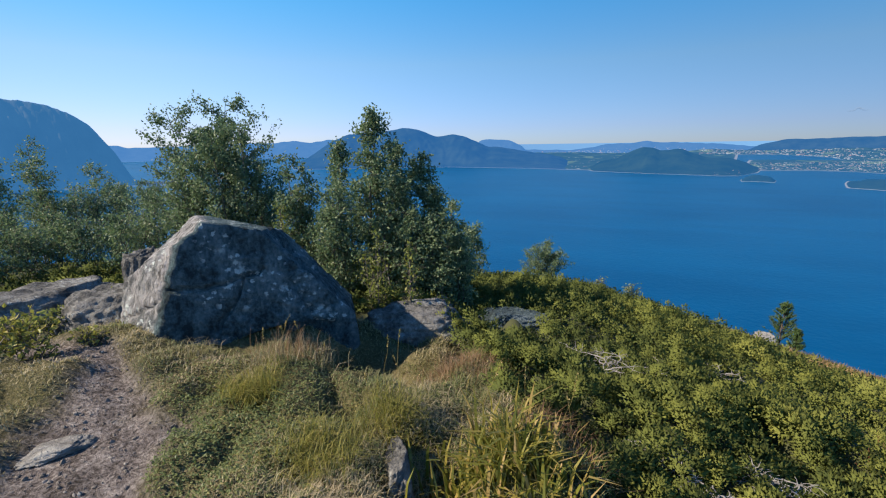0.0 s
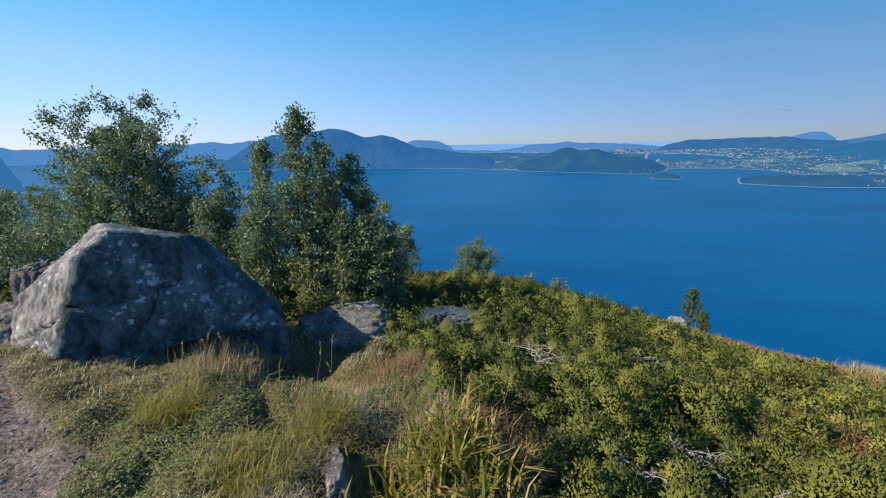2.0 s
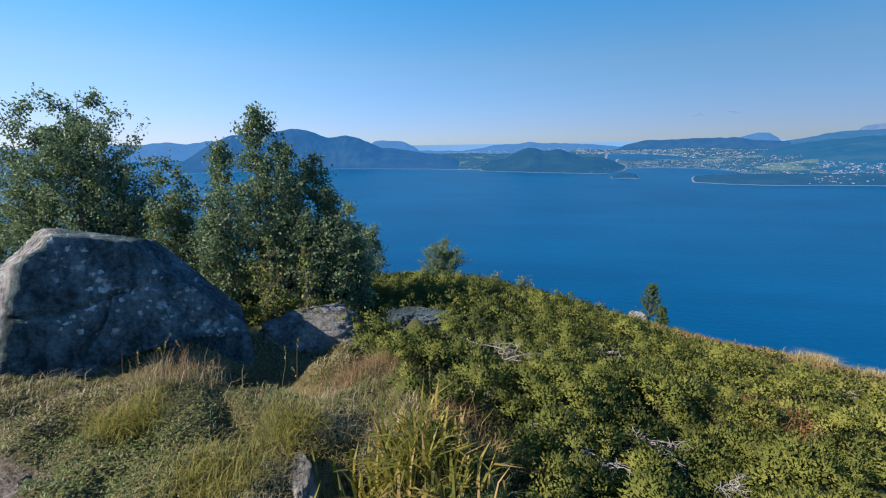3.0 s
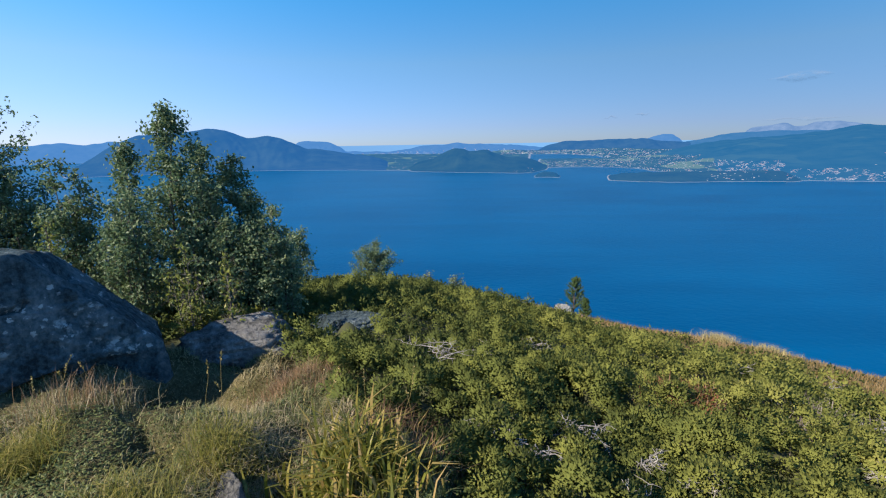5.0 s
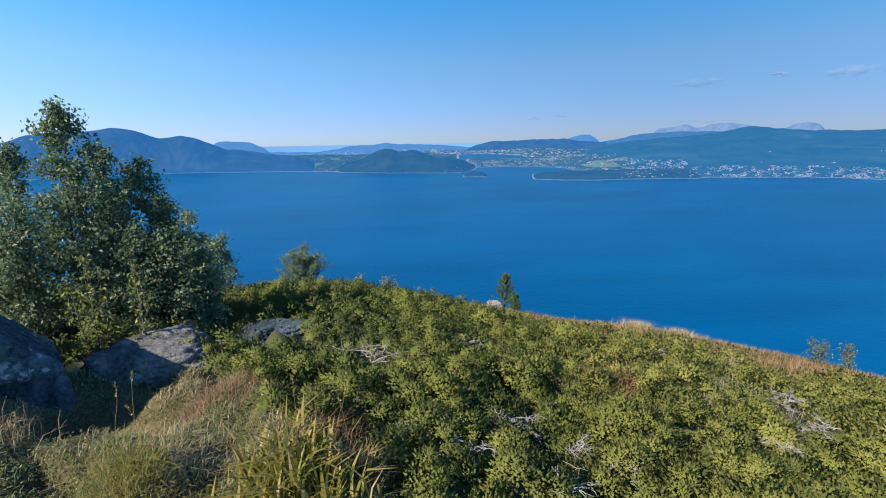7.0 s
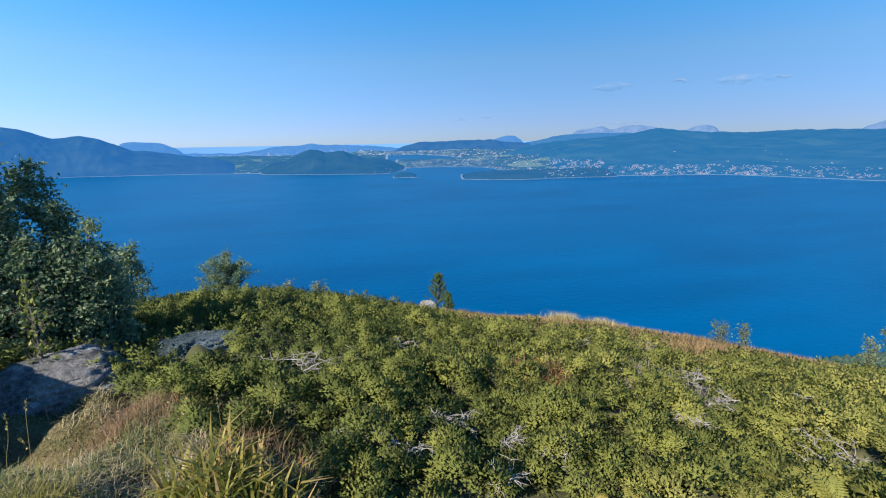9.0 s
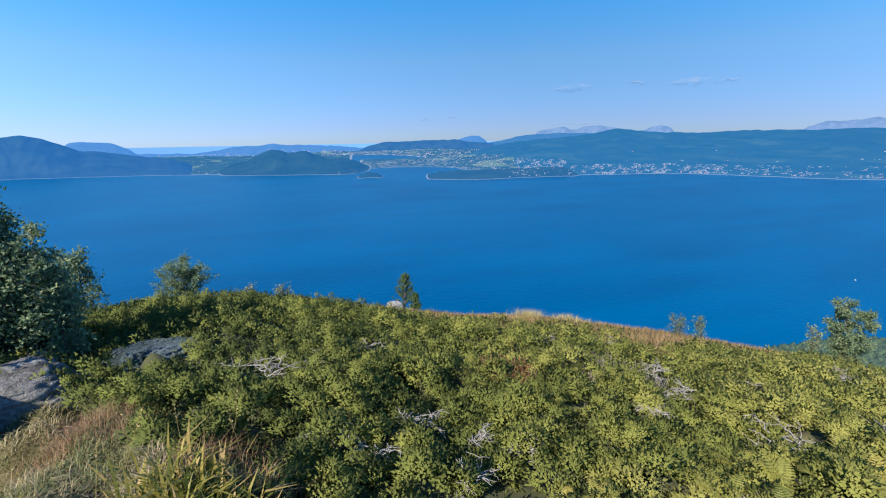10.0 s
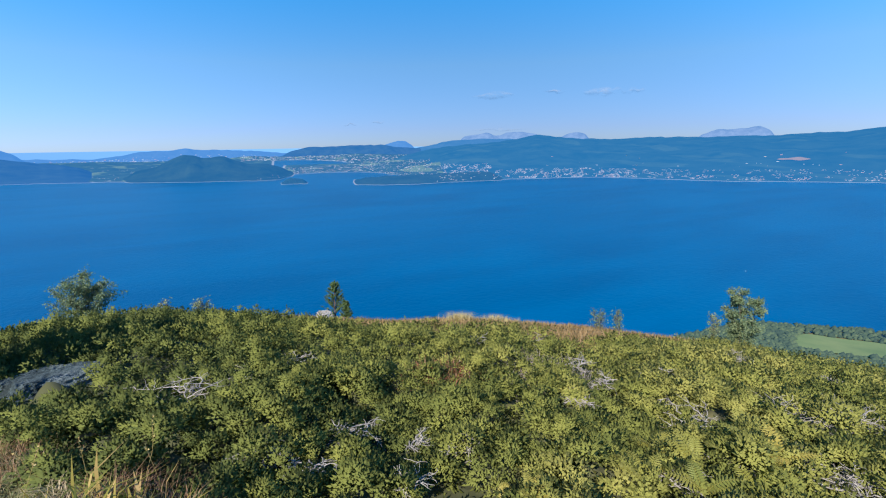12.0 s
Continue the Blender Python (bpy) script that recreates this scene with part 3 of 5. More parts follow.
# ---- settlement on the far shore ----
def build_town():
    """Small gabled houses, as one far-off stuff."""
    rng = np.random.RandomState(91)
    box = np.array([(-.5, -.35, 0), (.5, -.35, 0), (.5, .35, 0), (-.5, .35, 0), (-.5, -.35, .3), (.5, -.35, .3), (.5, .35, .3), (-.5, .35, .3), (-.5, 0, .5), (.5, 0, .5)])
    wall = np.array([(0, 1, 5), (0, 5, 4), (1, 2, 6), (1, 6, 5), (2, 3, 7), (2, 7, 6), (3, 0, 4), (3, 4, 7), (4, 7, 8), (5, 9, 6)])
    roof = np.array([(4, 5, 9), (4, 9, 8), (6, 7, 8), (6, 8, 9)])
    spots = []

    def fill(key, n, az0, az1, q0, q1, size, clump=0.1, cell=0.6):
        for _ in range(n):
            a, q = rng.uniform(az0, az1), q0 + (q1 - q0) * rng.uniform(0, 1) ** 1.4
            if float(fbm(np.array([a * cell * 2.5]), np.array([q * 40.0]), 95, 3)[0]) < clump:
                continue
            r, z = LAND[key](a, q)
            if z > SEA + 0.8:
                spots.append((a, r, z, size * rng.uniform(0.6, 1.5)))

    fill("main", 5200, 21.5, 34, 0.02, 0.24, 1.5, 0.0, 0.9)
    fill("main", 3600, 33, 50, 0.015, 0.13, 1.5, 0.05, 0.9)
    fill("main", 3800, 46, 82, 0.02, 0.13, 1.5, 0.16, 0.7)
    fill("main", 160, 40, 80, 0.16, 0.30, 2.2, 0.3)
    fill("spit", 4200, 9.3, 29, 0.03, 0.98, 1.7, -0.05, 0.9)
    fill("back", 2400, 5, 26.5, 0.04, 0.85, 3.6, 0.0, 0.8)
    fill("skerries", 900, -15, 9, 0.03, 0.5, 4.6, 0.0)
    fill("green", 1100, -15, 8.5, 0.03, 0.6, 2.2, 0.12)
    fill("cape", 130, 27, 35, 0.1, 0.9, 1.8, 0.0)
    fill("hill", 150, 6.5, 11, 0.05, 0.28, 1.5, 0.05)
    V = []
    for k, (a, r, z, size) in enumerate(spots):
        x, y = polar(a, r)
        t = rng.uniform(0, math.pi)
        b = box * size * np.array([rng.uniform(1.0, 2.6), 1, 1])
        V.append(np.stack([x + b[:, 0] * math.cos(t) - b[:, 1] * math.sin(t), y + b[:, 0] * math.sin(t) + b[:, 1] * math.cos(t), z - 0.6 + b[:, 2]], 1))
    n = len(V)
    off = (np.arange(n) * 10)[:, None, None]
    V = np.concatenate(V)
    hue = np.repeat(rng.uniform(0, 1, n), 10)
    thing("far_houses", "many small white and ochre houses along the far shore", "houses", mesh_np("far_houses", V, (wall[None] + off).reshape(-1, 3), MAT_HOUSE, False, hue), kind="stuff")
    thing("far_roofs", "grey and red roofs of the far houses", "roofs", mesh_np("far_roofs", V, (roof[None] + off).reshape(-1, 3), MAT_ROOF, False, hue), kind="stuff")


def plain_by_tone(name, stops, rough, air):
    m, n, l, p = material(name)
    at = n.new("ShaderNodeAttribute")
    at.attribute_name = "tone"
    r = ramp(n, stops)
    l.new(at.outputs["Fac"], r.inputs[0])
    l.new(r.outputs[0], p.inputs["Base Color"])
    p.inputs["Roughness"].default_value = rough
    # air is emitted: the colour of the haze before far things
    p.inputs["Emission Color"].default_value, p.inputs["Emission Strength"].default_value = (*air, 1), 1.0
    return m


# walls and roofs glow a little blue to look veiled by haze
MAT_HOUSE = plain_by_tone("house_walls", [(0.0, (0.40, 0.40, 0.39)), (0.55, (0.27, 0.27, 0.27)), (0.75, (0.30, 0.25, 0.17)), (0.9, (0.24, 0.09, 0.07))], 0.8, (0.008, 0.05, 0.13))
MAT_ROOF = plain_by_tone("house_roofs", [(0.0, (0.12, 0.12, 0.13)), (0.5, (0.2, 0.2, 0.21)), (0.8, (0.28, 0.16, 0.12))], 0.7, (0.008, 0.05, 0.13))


CLUMP = np.array([(1, 0, 0), (-1, 0, 0), (0, 1, 0), (0, -1, 0), (0, 0, 1), (0, 0, -1.0)]), np.array([(0, 2, 4), (2, 1, 4), (1, 3, 4), (3, 0, 4), (2, 0, 5), (1, 2, 5), (3, 1, 5), (0, 3, 5)])


def build_lowland():
    """Coastal woods and a field at the foot of the hill."""
    rng = np.random.RandomState(97)
    n = 15000
    az, q = rng.uniform(50, 92, n), rng.uniform(0, 1, n)
    r = 150 + (lowland_r(az) - 3 - 150) * q
    x, y = polar(az, r)
    field = np.abs((az - 70.6) / 3.8) ** 3 + np.abs((r - 237 - 1.6 * (az - 70.6)) / 16.5) ** 3 < 1
    keep = ~field & (fbm(x * 0.03, y * 0.03, 98, 2) > -0.75)
    x, y = x[keep], y[keep]
    z = ground(x, y)
    m = len(x)
    size = rng.uniform(0.55, 1.25, m)
    core, cf = CLUMP
    v = (core[None] * rng.uniform(0.75, 1.2, (m, len(core), 1)) * size[:, None, None] * [1.25, 1.25, 1.0]) + np.stack([x, y, z + size * 0.8], 1)[:, None]
    f = (cf[None] + (np.arange(m) * len(core))[:, None, None]).reshape(-1, 3)
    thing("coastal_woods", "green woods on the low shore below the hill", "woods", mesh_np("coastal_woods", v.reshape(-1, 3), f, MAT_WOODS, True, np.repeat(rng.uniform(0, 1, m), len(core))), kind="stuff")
    a = np.linspace(0, 2 * math.pi, 41)[:-1]
    fa = 70.6 + 3.7 * np.sign(np.cos(a)) * np.abs(np.cos(a)) ** 0.67
    fx, fy = polar(fa, 237 + 1.6 * (fa - 70.6) + 16 * np.sign(np.sin(a)) * np.abs(np.sin(a)) ** 0.67 + 1.5 * np.sin(3 * a))
    rings = []
    for t in (0.0, 0.35, 0.7, 1.0):
        px, py = fx.mean() + (fx - fx.mean()) * t, fy.mean() + (fy - fy.mean()) * t
        rings.append(np.stack([px, py, ground(px, py) + 0.5], 1))
    v = np.concatenate(rings)
    q = np.array([(k * 40 + j, k * 40 + (j + 1) % 40, (k + 1) * 40 + (j + 1) % 40, (k + 1) * 40 + j) for k in range(3) for j in range(40)])
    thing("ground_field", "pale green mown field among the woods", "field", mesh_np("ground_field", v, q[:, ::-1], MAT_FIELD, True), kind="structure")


def ball(level):
    bm = bmesh.new()
    bmesh.ops.create_icosphere(bm, subdivisions=level, radius=1)
    v, f = np.array([w.co[:] for w in bm.verts]), np.array([[w.index for w in q.verts] for q in bm.faces])
    bm.free()
    return v, f


# leaves and field emit some blue-green for the hazy air above the shore
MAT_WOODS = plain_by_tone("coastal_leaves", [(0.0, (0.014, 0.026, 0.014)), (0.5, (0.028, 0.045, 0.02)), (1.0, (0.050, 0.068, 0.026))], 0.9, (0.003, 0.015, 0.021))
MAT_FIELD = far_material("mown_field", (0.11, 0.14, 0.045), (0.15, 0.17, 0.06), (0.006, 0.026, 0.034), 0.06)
build_town()
build_lowland()


def build_clearing():
    """A bare brown clearing on the far mountainside."""
    n = 14
    v = []
    for a in np.linspace(-1, 1, n):
        half = 0.021 * (1 - abs(a) ** 2.5) ** 0.5 * (1 + 0.3 * math.sin(5 * a))
        for q in np.linspace(-1, 1, 6):
            az = 64.6 + 1.35 * a
            r, z = LAND["main"](az, 0.235 + half * q + 0.006 * a)
            x, y = polar(az, r)
            v.append((x, y, z + 2.5))
    thing("backdrop_clearing", "bare brown clearing on the far mountainside", "clearing", mesh_np("backdrop_clearing", np.array(v), grid_faces(n, 6)[:, ::-1], F_BARE, True), kind="structure")


# glows bluish too, for the haze before the mountainside
F_BARE = far_material("bare_earth", (0.12, 0.085, 0.06), (0.17, 0.12, 0.09), (0.012, 0.05, 0.13), 0.03)
build_clearing()


def build_horizon():
    """The open sea beyond the sheet of water, up to the horizon, as an upright glowing band."""
    az = np.radians(np.linspace(-90, 95, 186))
    rows = [np.stack([4985 * np.sin(az), 4985 * np.cos(az), np.full_like(az, z)], 1) for z in (SEA - 1, -30.0, -2.0)]
    v = np.stack(rows, 1).reshape(-1, 3)
    m, n, l, p = material("horizon_sea_glow")
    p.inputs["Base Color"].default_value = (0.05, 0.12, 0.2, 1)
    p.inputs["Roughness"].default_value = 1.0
    # emission stands in for the haze over the distant sea
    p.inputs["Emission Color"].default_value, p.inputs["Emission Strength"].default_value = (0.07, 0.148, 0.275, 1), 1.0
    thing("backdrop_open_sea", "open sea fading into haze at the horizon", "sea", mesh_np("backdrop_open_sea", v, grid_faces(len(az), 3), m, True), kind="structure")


build_horizon()


def cloud_material():
    m, n, l, p = material("thin_cloud")
    at = n.new("ShaderNodeAttribute")
    at.attribute_name = "tone"
    wisps = ramp(n, [(0.38, (0, 0, 0)), (0.70, (0.42, 0.42, 0.42))])
    l.new(noise_node(n, l, 0.012, 6, 0.65, squash=(1, 1, 3.0)).outputs[0], wisps.inputs[0])
    l.new(mix(n, l, 1.0, wisps.outputs[0], at.outputs["Fac"], "MULTIPLY"), p.inputs["Alpha"])
    p.inputs["Base Color"].default_value = (0.20, 0.21, 0.25, 1)
    p.inputs["Roughness"].default_value = 1.0
    return m


def cloud(az, el, half, thick, seed):
    """A thin far wisp: a lens of ragged outline, fading at its rim."""
    n, k = 40, 12
    u, w = np.meshgrid(np.linspace(-1, 1, n), np.linspace(-1, 1, k), indexing="ij")
    x, y = polar(az + half * u, 4950 - 60 * (1 - w**2))
    rag = thick * (1 + 0.5 * vnoise(u * 4, 0 * u, seed)) * np.sqrt(np.maximum(1 - u**2, 0.02))
    v = np.stack([x, y, far_z(el + rag * w + 0.12 * vnoise(u * 2.5, 0 * u, seed + 3), 4950)], -1).reshape(-1, 3)
    fade = (np.maximum(1 - u**2, 0) * np.maximum(1 - w**2, 0)).ravel()
    thing("backdrop_cloud", "thin grey-white wisp of cloud over the mountains", "cloud", mesh_np("backdrop_cloud", v, grid_faces(n, k), MAT_CLOUD, True, fade), kind="structure")


MAT_CLOUD = cloud_material()
for row in ((34.1, 5.6, 2.6, 0.42, 61), (46.3, 5.6, 2.2, 0.45, 62), (49.5, 5.5, 1.3, 0.35, 63), (41.0, 5.8, 1.3, 0.22, 64), (17.3, 2.6, 0.9, 0.14, 65), (20.5, 2.75, 0.9, 0.14, 66), (-32.3, 3.1, 0.9, 0.2, 67), (35.0, 1.75, 3.6, 0.16, 68)):
    cloud(*row)
# ---- rocks ----
def noise3(v, scale, seed, octaves=4):
    a = fbm(v[:, 0] * scale, v[:, 1] * scale + v[:, 2] * scale * 0.7, seed, octaves)
    b = fbm(v[:, 2] * scale + 5.2, v[:, 0] * scale * 0.6 - v[:, 1] * scale * 0.8, seed + 9, octaves)
    return 0.5 * (a + b)


def cut_rock(planes, level, wear, relief, seed):
    """A rock as the body inside planes (normal, distance from its heart), with worn edges and relief."""
    d, f = ball(level)
    inv = np.zeros(len(d))
    for nrm, dist in planes:
        inv += np.maximum(d @ unit(np.array(nrm, float)) / dist, 0) ** wear
    v = d * (inv ** (-1.0 / wear))[:, None]
    v = v + d * (relief * noise3(v, 2.2, seed) + 0.35 * relief * noise3(v, 9.0, seed + 4, 3))[:, None]
    return v, f


def build_boulder():
    heart = np.array([-3.55, 3.48, 0.25])
    shade, sunny = np.array([0.788, -0.612, 0.07]), np.array([-0.22, -0.928, 0.30])
    planes = [(shade, 0.394), (sunny, 0.945), ((-0.419, -0.499, 0.758), 0.915), ((0.103, 0.241, 0.965), 0.602), ((0.666, 0.499, 0.554), 0.69), ((0.609, 0.455, 0.65), 0.472),
              ((0.792, 0.597, 0.128), 0.85), ((-0.964, -0.126, 0.235), 1.06), ((-0.647, 0.763, -0.005), 0.45), ((0, 0, -1), 1.0)]
    v, f = cut_rock(planes, 7, 550, 0.010, 41)
    d = unit(v)
    chips = np.abs(noise3(v, 2.6, 45, 3))
    ridges = np.abs(noise3(v * [1, 1, 1.6], 6.5, 46, 4))
    v = v + d * (0.026 * (chips - 0.2) - 0.020 * ridges + 0.010 * noise3(v, 17, 43, 4))[:, None]
    # which side a place lies on
    on_shade = v @ unit(shade)
    face = step(0.30, 0.36, on_shade)
    flank = step(0.80, 0.90, v @ unit(sunny)) * (1 - face)
    along, up = v @ np.array([0.613, 0.790, 0.0]), v[:, 2].copy()
    # the faces towards the sun, to be coloured paler as if brightly lit
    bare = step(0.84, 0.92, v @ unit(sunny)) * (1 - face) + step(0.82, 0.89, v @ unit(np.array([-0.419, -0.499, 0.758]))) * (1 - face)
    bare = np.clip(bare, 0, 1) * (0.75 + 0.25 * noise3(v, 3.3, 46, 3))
    # weathered ribs on the sunny flank
    v = v + d * (flank * (0.026 * noise3(v * [1.0, 1.0, 0.22], 22, 47, 4) + 0.02 * np.abs(noise3(v * [1, 1, 0.4], 8, 48, 3))))[:, None]
    # cracks across the shaded face, by distance along it and height
    for line, depth, wide in (([(-0.84, 0.20), (-0.79, 0.19), (-0.51, 0.17), (-0.40, 0.19), (-0.29, 0.22), (-0.09, 0.26), (-0.04, 0.30)], 0.075, 0.016), ([(-0.24, 0.20), (-0.32, 0.0), (-0.45, -0.14), (-0.50, -0.26)], 0.085, 0.020)):
        near = np.full(len(v), 9.0)
        for (a0, b0), (a1, b1) in zip(line, line[1:]):
            t = np.clip(((along - a0) * (a1 - a0) + (up - b0) * (b1 - b0)) / ((a1 - a0) ** 2 + (b1 - b0) ** 2), 0, 1)
            near = np.minimum(near, np.hypot(along - a0 - t * (a1 - a0), up - b0 - t * (b1 - b0) + 0.018 * vnoise(along * 14, up * 14, 49)))
        v = v - d * (face * depth * np.exp(-((near / wide) ** 2)))[:, None]
    # the undercut foot under the face
    v = v - d * (step(0.15, 0.30, on_shade) * 0.34 * step(-0.27, -0.45, up + 0.12 * np.abs(along - 0.15)) * step(-0.45, -0.1, along) * step(0.75, 0.55, along))[:, None]
    # a slanting crack over the sunny flank, and a pitted shoulder
    low = np.abs(up - 0.12 - 0.45 * (v[:, 0] + 0.25) + 0.02 * vnoise(v[:, 0] * 9, up * 9, 50))
    v = v - d * (flank * 0.05 * np.exp(-((low / 0.014) ** 2)))[:, None]
    pits = np.maximum(noise3(v, 7, 52, 4) - 0.02, 0)
    v = v - d * (step(0.05, 0.45, along) * 0.11 * pits)[:, None]
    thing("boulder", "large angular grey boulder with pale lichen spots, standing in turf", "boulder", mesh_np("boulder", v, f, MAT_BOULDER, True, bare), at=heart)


def rock(label, az, r, size, seed, turn=0.0, sink=0.35, level=5, mat=None, name="rock"):
    rng = np.random.RandomState(seed)
    planes = [((0, 0, -1), 0.6), ((rng.uniform(-0.2, 0.2), rng.uniform(-0.2, 0.2), 1), 0.75)]
    for k in range(7):
        a = k * 0.9 + rng.uniform(-0.3, 0.3)
        planes.append(((math.cos(a), math.sin(a), rng.uniform(0.0, 0.7)), rng.uniform(0.7, 1.0)))
    v, f = cut_rock(planes, level, 48, 0.09, seed)
    c, s = math.cos(radians(turn - az)), math.sin(radians(turn - az))
    ledges = np.abs(noise3(v, 3.0, seed + 7, 4)) + 0.6 * noise3(v * [0.6, 0.6, 3.0], 4.0, seed + 8, 3)
    v = v * (1 + 0.09 * ledges[:, None] + 0.05 * noise3(v, 13, seed + 9, 3)[:, None])
    v = v * np.array(size) / 2
    v = np.stack([c * v[:, 0] - s * v[:, 1], s * v[:, 0] + c * v[:, 1], v[:, 2]], 1)
    x, y = polar(az, r)
    if size[2] < 0.1:
        v[:, 2] += v[:, 0] * float(dome(x + 0.2, y) - dome(x - 0.2, y)) / 0.4 + v[:, 1] * float(dome(x, y + 0.2) - dome(x, y - 0.2)) / 0.4
    z = float(ground(x, y)) + size[2] * (0.5 - sink)
    return thing(name, label, "rock", mesh_np(name, v, f, mat or MAT_ROCK, True), at=(x, y, z))


def build_rocks():
    rock("low weathered grey rock half sunk beside the boulder", -27.6, 5.1, (1.35, 0.75, 0.56), 51, 0, 0.30)
    rock("small grey rock at the foot of the birches", -24.2, 5.7, (0.5, 0.4, 0.40), 52, 10, 0.35)
    rock("flat grey rock lying among the juniper", -14.2, 5.75, (0.95, 0.6, 0.34), 53, 0, 0.36, mat=MAT_SLAB)
    rock("narrow weathered stone edge sunk in the grass", -30.8, 2.25, (0.15, 0.50, 0.32), 62, -4, 0.62)
    rock("flat pale stone trodden into the path", -67.0, 3.35, (0.36, 0.24, 0.06), 66, -20, 0.30, mat=MAT_PALE_ROCK)
    rock("low slab of grey bedrock at the thicket", -66.0, 6.6, (1.7, 0.9, 0.62), 56, 12, 0.2)
    rock("grey bedrock hump behind the boulder", -61, 5.9, (0.85, 0.8, 0.62), 57, 10, 0.25)
    rock("rough grey stone behind the boulder's shoulder", -57.2, 5.7, (0.42, 0.36, 0.95), 58, 20, 0.1)
    rock("pale stone on the brow beside the young spruce", 12.9, 13.0, (0.55, 0.4, 0.34), 59, 0, 0.2, mat=MAT_PALE_ROCK)
    rock("half-buried slab under the boulder's edge", -38.5, 3.85, (0.7, 0.2, 0.13), 60, 0, 0.45)


build_boulder()
build_rocks()
# ---- plants ----
def brow_hit(az, el):
    """Distance at which the line of sight meets the hilltop."""
    r = np.linspace(1.0, 16, 1500)
    x, y = polar(az, r)
    below = dome(x, y) > EYE + r * math.tan(radians(el))
    return float(r[np.argmax(below)]) if below.any() else 13.5


def needle_plume(whorls, each, wide=0.07):
    """A shoot along z, one long, of thin needles."""
    v, f = [], []
    for k in range(whorls):
        h = 0.02 + 0.64 * k / (whorls - 1)
        reach = 0.38 * (1 - 0.5 * k / (whorls - 1))
        for j in range(each):
            a = 2 * math.pi * (j / each) + k * 1.1
            ca, sa = math.cos(a), math.sin(a)
            i = len(v)
            v += [(-wide * sa, wide * ca, h), (wide * sa, -wide * ca, h), (reach * ca, reach * sa, h + 0.22)]
            f.append((i, i + 1, i + 2))
    return np.array(v), np.array(f)


def juniper_top(x, y):
    """Surface of the juniper, a tone for each cushion with shade and sunlight worked in, and how far the place is from
    a crease.
    """
    r = np.hypot(x, y)
    x1, y1 = x + 0.14 * vnoise(x * 2.3, y * 2.3, 60), y + 0.14 * vnoise(x * 2.3, y * 2.3, 61)
    big, m1 = cushions(x1, y1, 0.85, 63)
    mid, m2 = cushions(x1, y1 * 1.25, 2.2, 66)
    small, m3 = cushions(x1, y1 * 1.15, 5.0, 69)
    rise = 0.38 * (big - 0.75) * (0.5 + 0.8 * m1) + 0.43 * (mid - 0.75) * (0.4 + 0.9 * m2) + 0.10 * (m2 - 0.5) + 0.14 * (small - 0.75) + 0.04 * vnoise(x * 0.5, y * 0.5, 65)
    low = (0.45 + 0.55 * step(1.8, 3.4, r)) * (1 - 0.6 * step(7.5, 12, r))
    az = np.degrees(np.arctan2(x, y))
    # darker in creases as shade; paler east, darker west as the sunlight falls
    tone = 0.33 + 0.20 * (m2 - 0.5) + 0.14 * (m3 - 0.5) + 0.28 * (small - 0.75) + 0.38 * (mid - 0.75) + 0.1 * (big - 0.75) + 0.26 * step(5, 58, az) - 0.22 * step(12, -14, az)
    return dome(x, y) + rise * low - 0.05 - 0.13 * step(6.5, 9.5, r) * step(8, 22, az), tone, np.minimum(mid + 0.05, np.minimum(big + 0.45, small + 0.15))


def juniper_keep(x, y, rng):
    n = len(x)
    r, az = np.hypot(x, y), np.degrees(np.arctan2(x, y))
    keep = juniper_here(x, y) * (1 - 0.9 * heath_here(x, y)) > rng.uniform(0.25, 0.6, n)
    for d in GAPS:
        keep &= np.hypot(x - d[0], y - d[1]) > d[2] * rng.uniform(0.6, 1.1, n)
    return keep & ~((az < -20) & (r < 4.5) & (az > -36)) & ~((az < -40) & ((r > 10.5) | (rng.uniform(0, 1, n) < 0.3)))


def finger(fat):
    """A juniper shoot along z, one long: a short cone of needles, palest at the tip."""
    ring = [(fat * math.cos(a), fat * math.sin(a), 0.12) for a in (0.0, 2.09, 4.19)]
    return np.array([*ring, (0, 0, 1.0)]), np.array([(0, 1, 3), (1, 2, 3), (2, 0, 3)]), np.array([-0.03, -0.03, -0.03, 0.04])


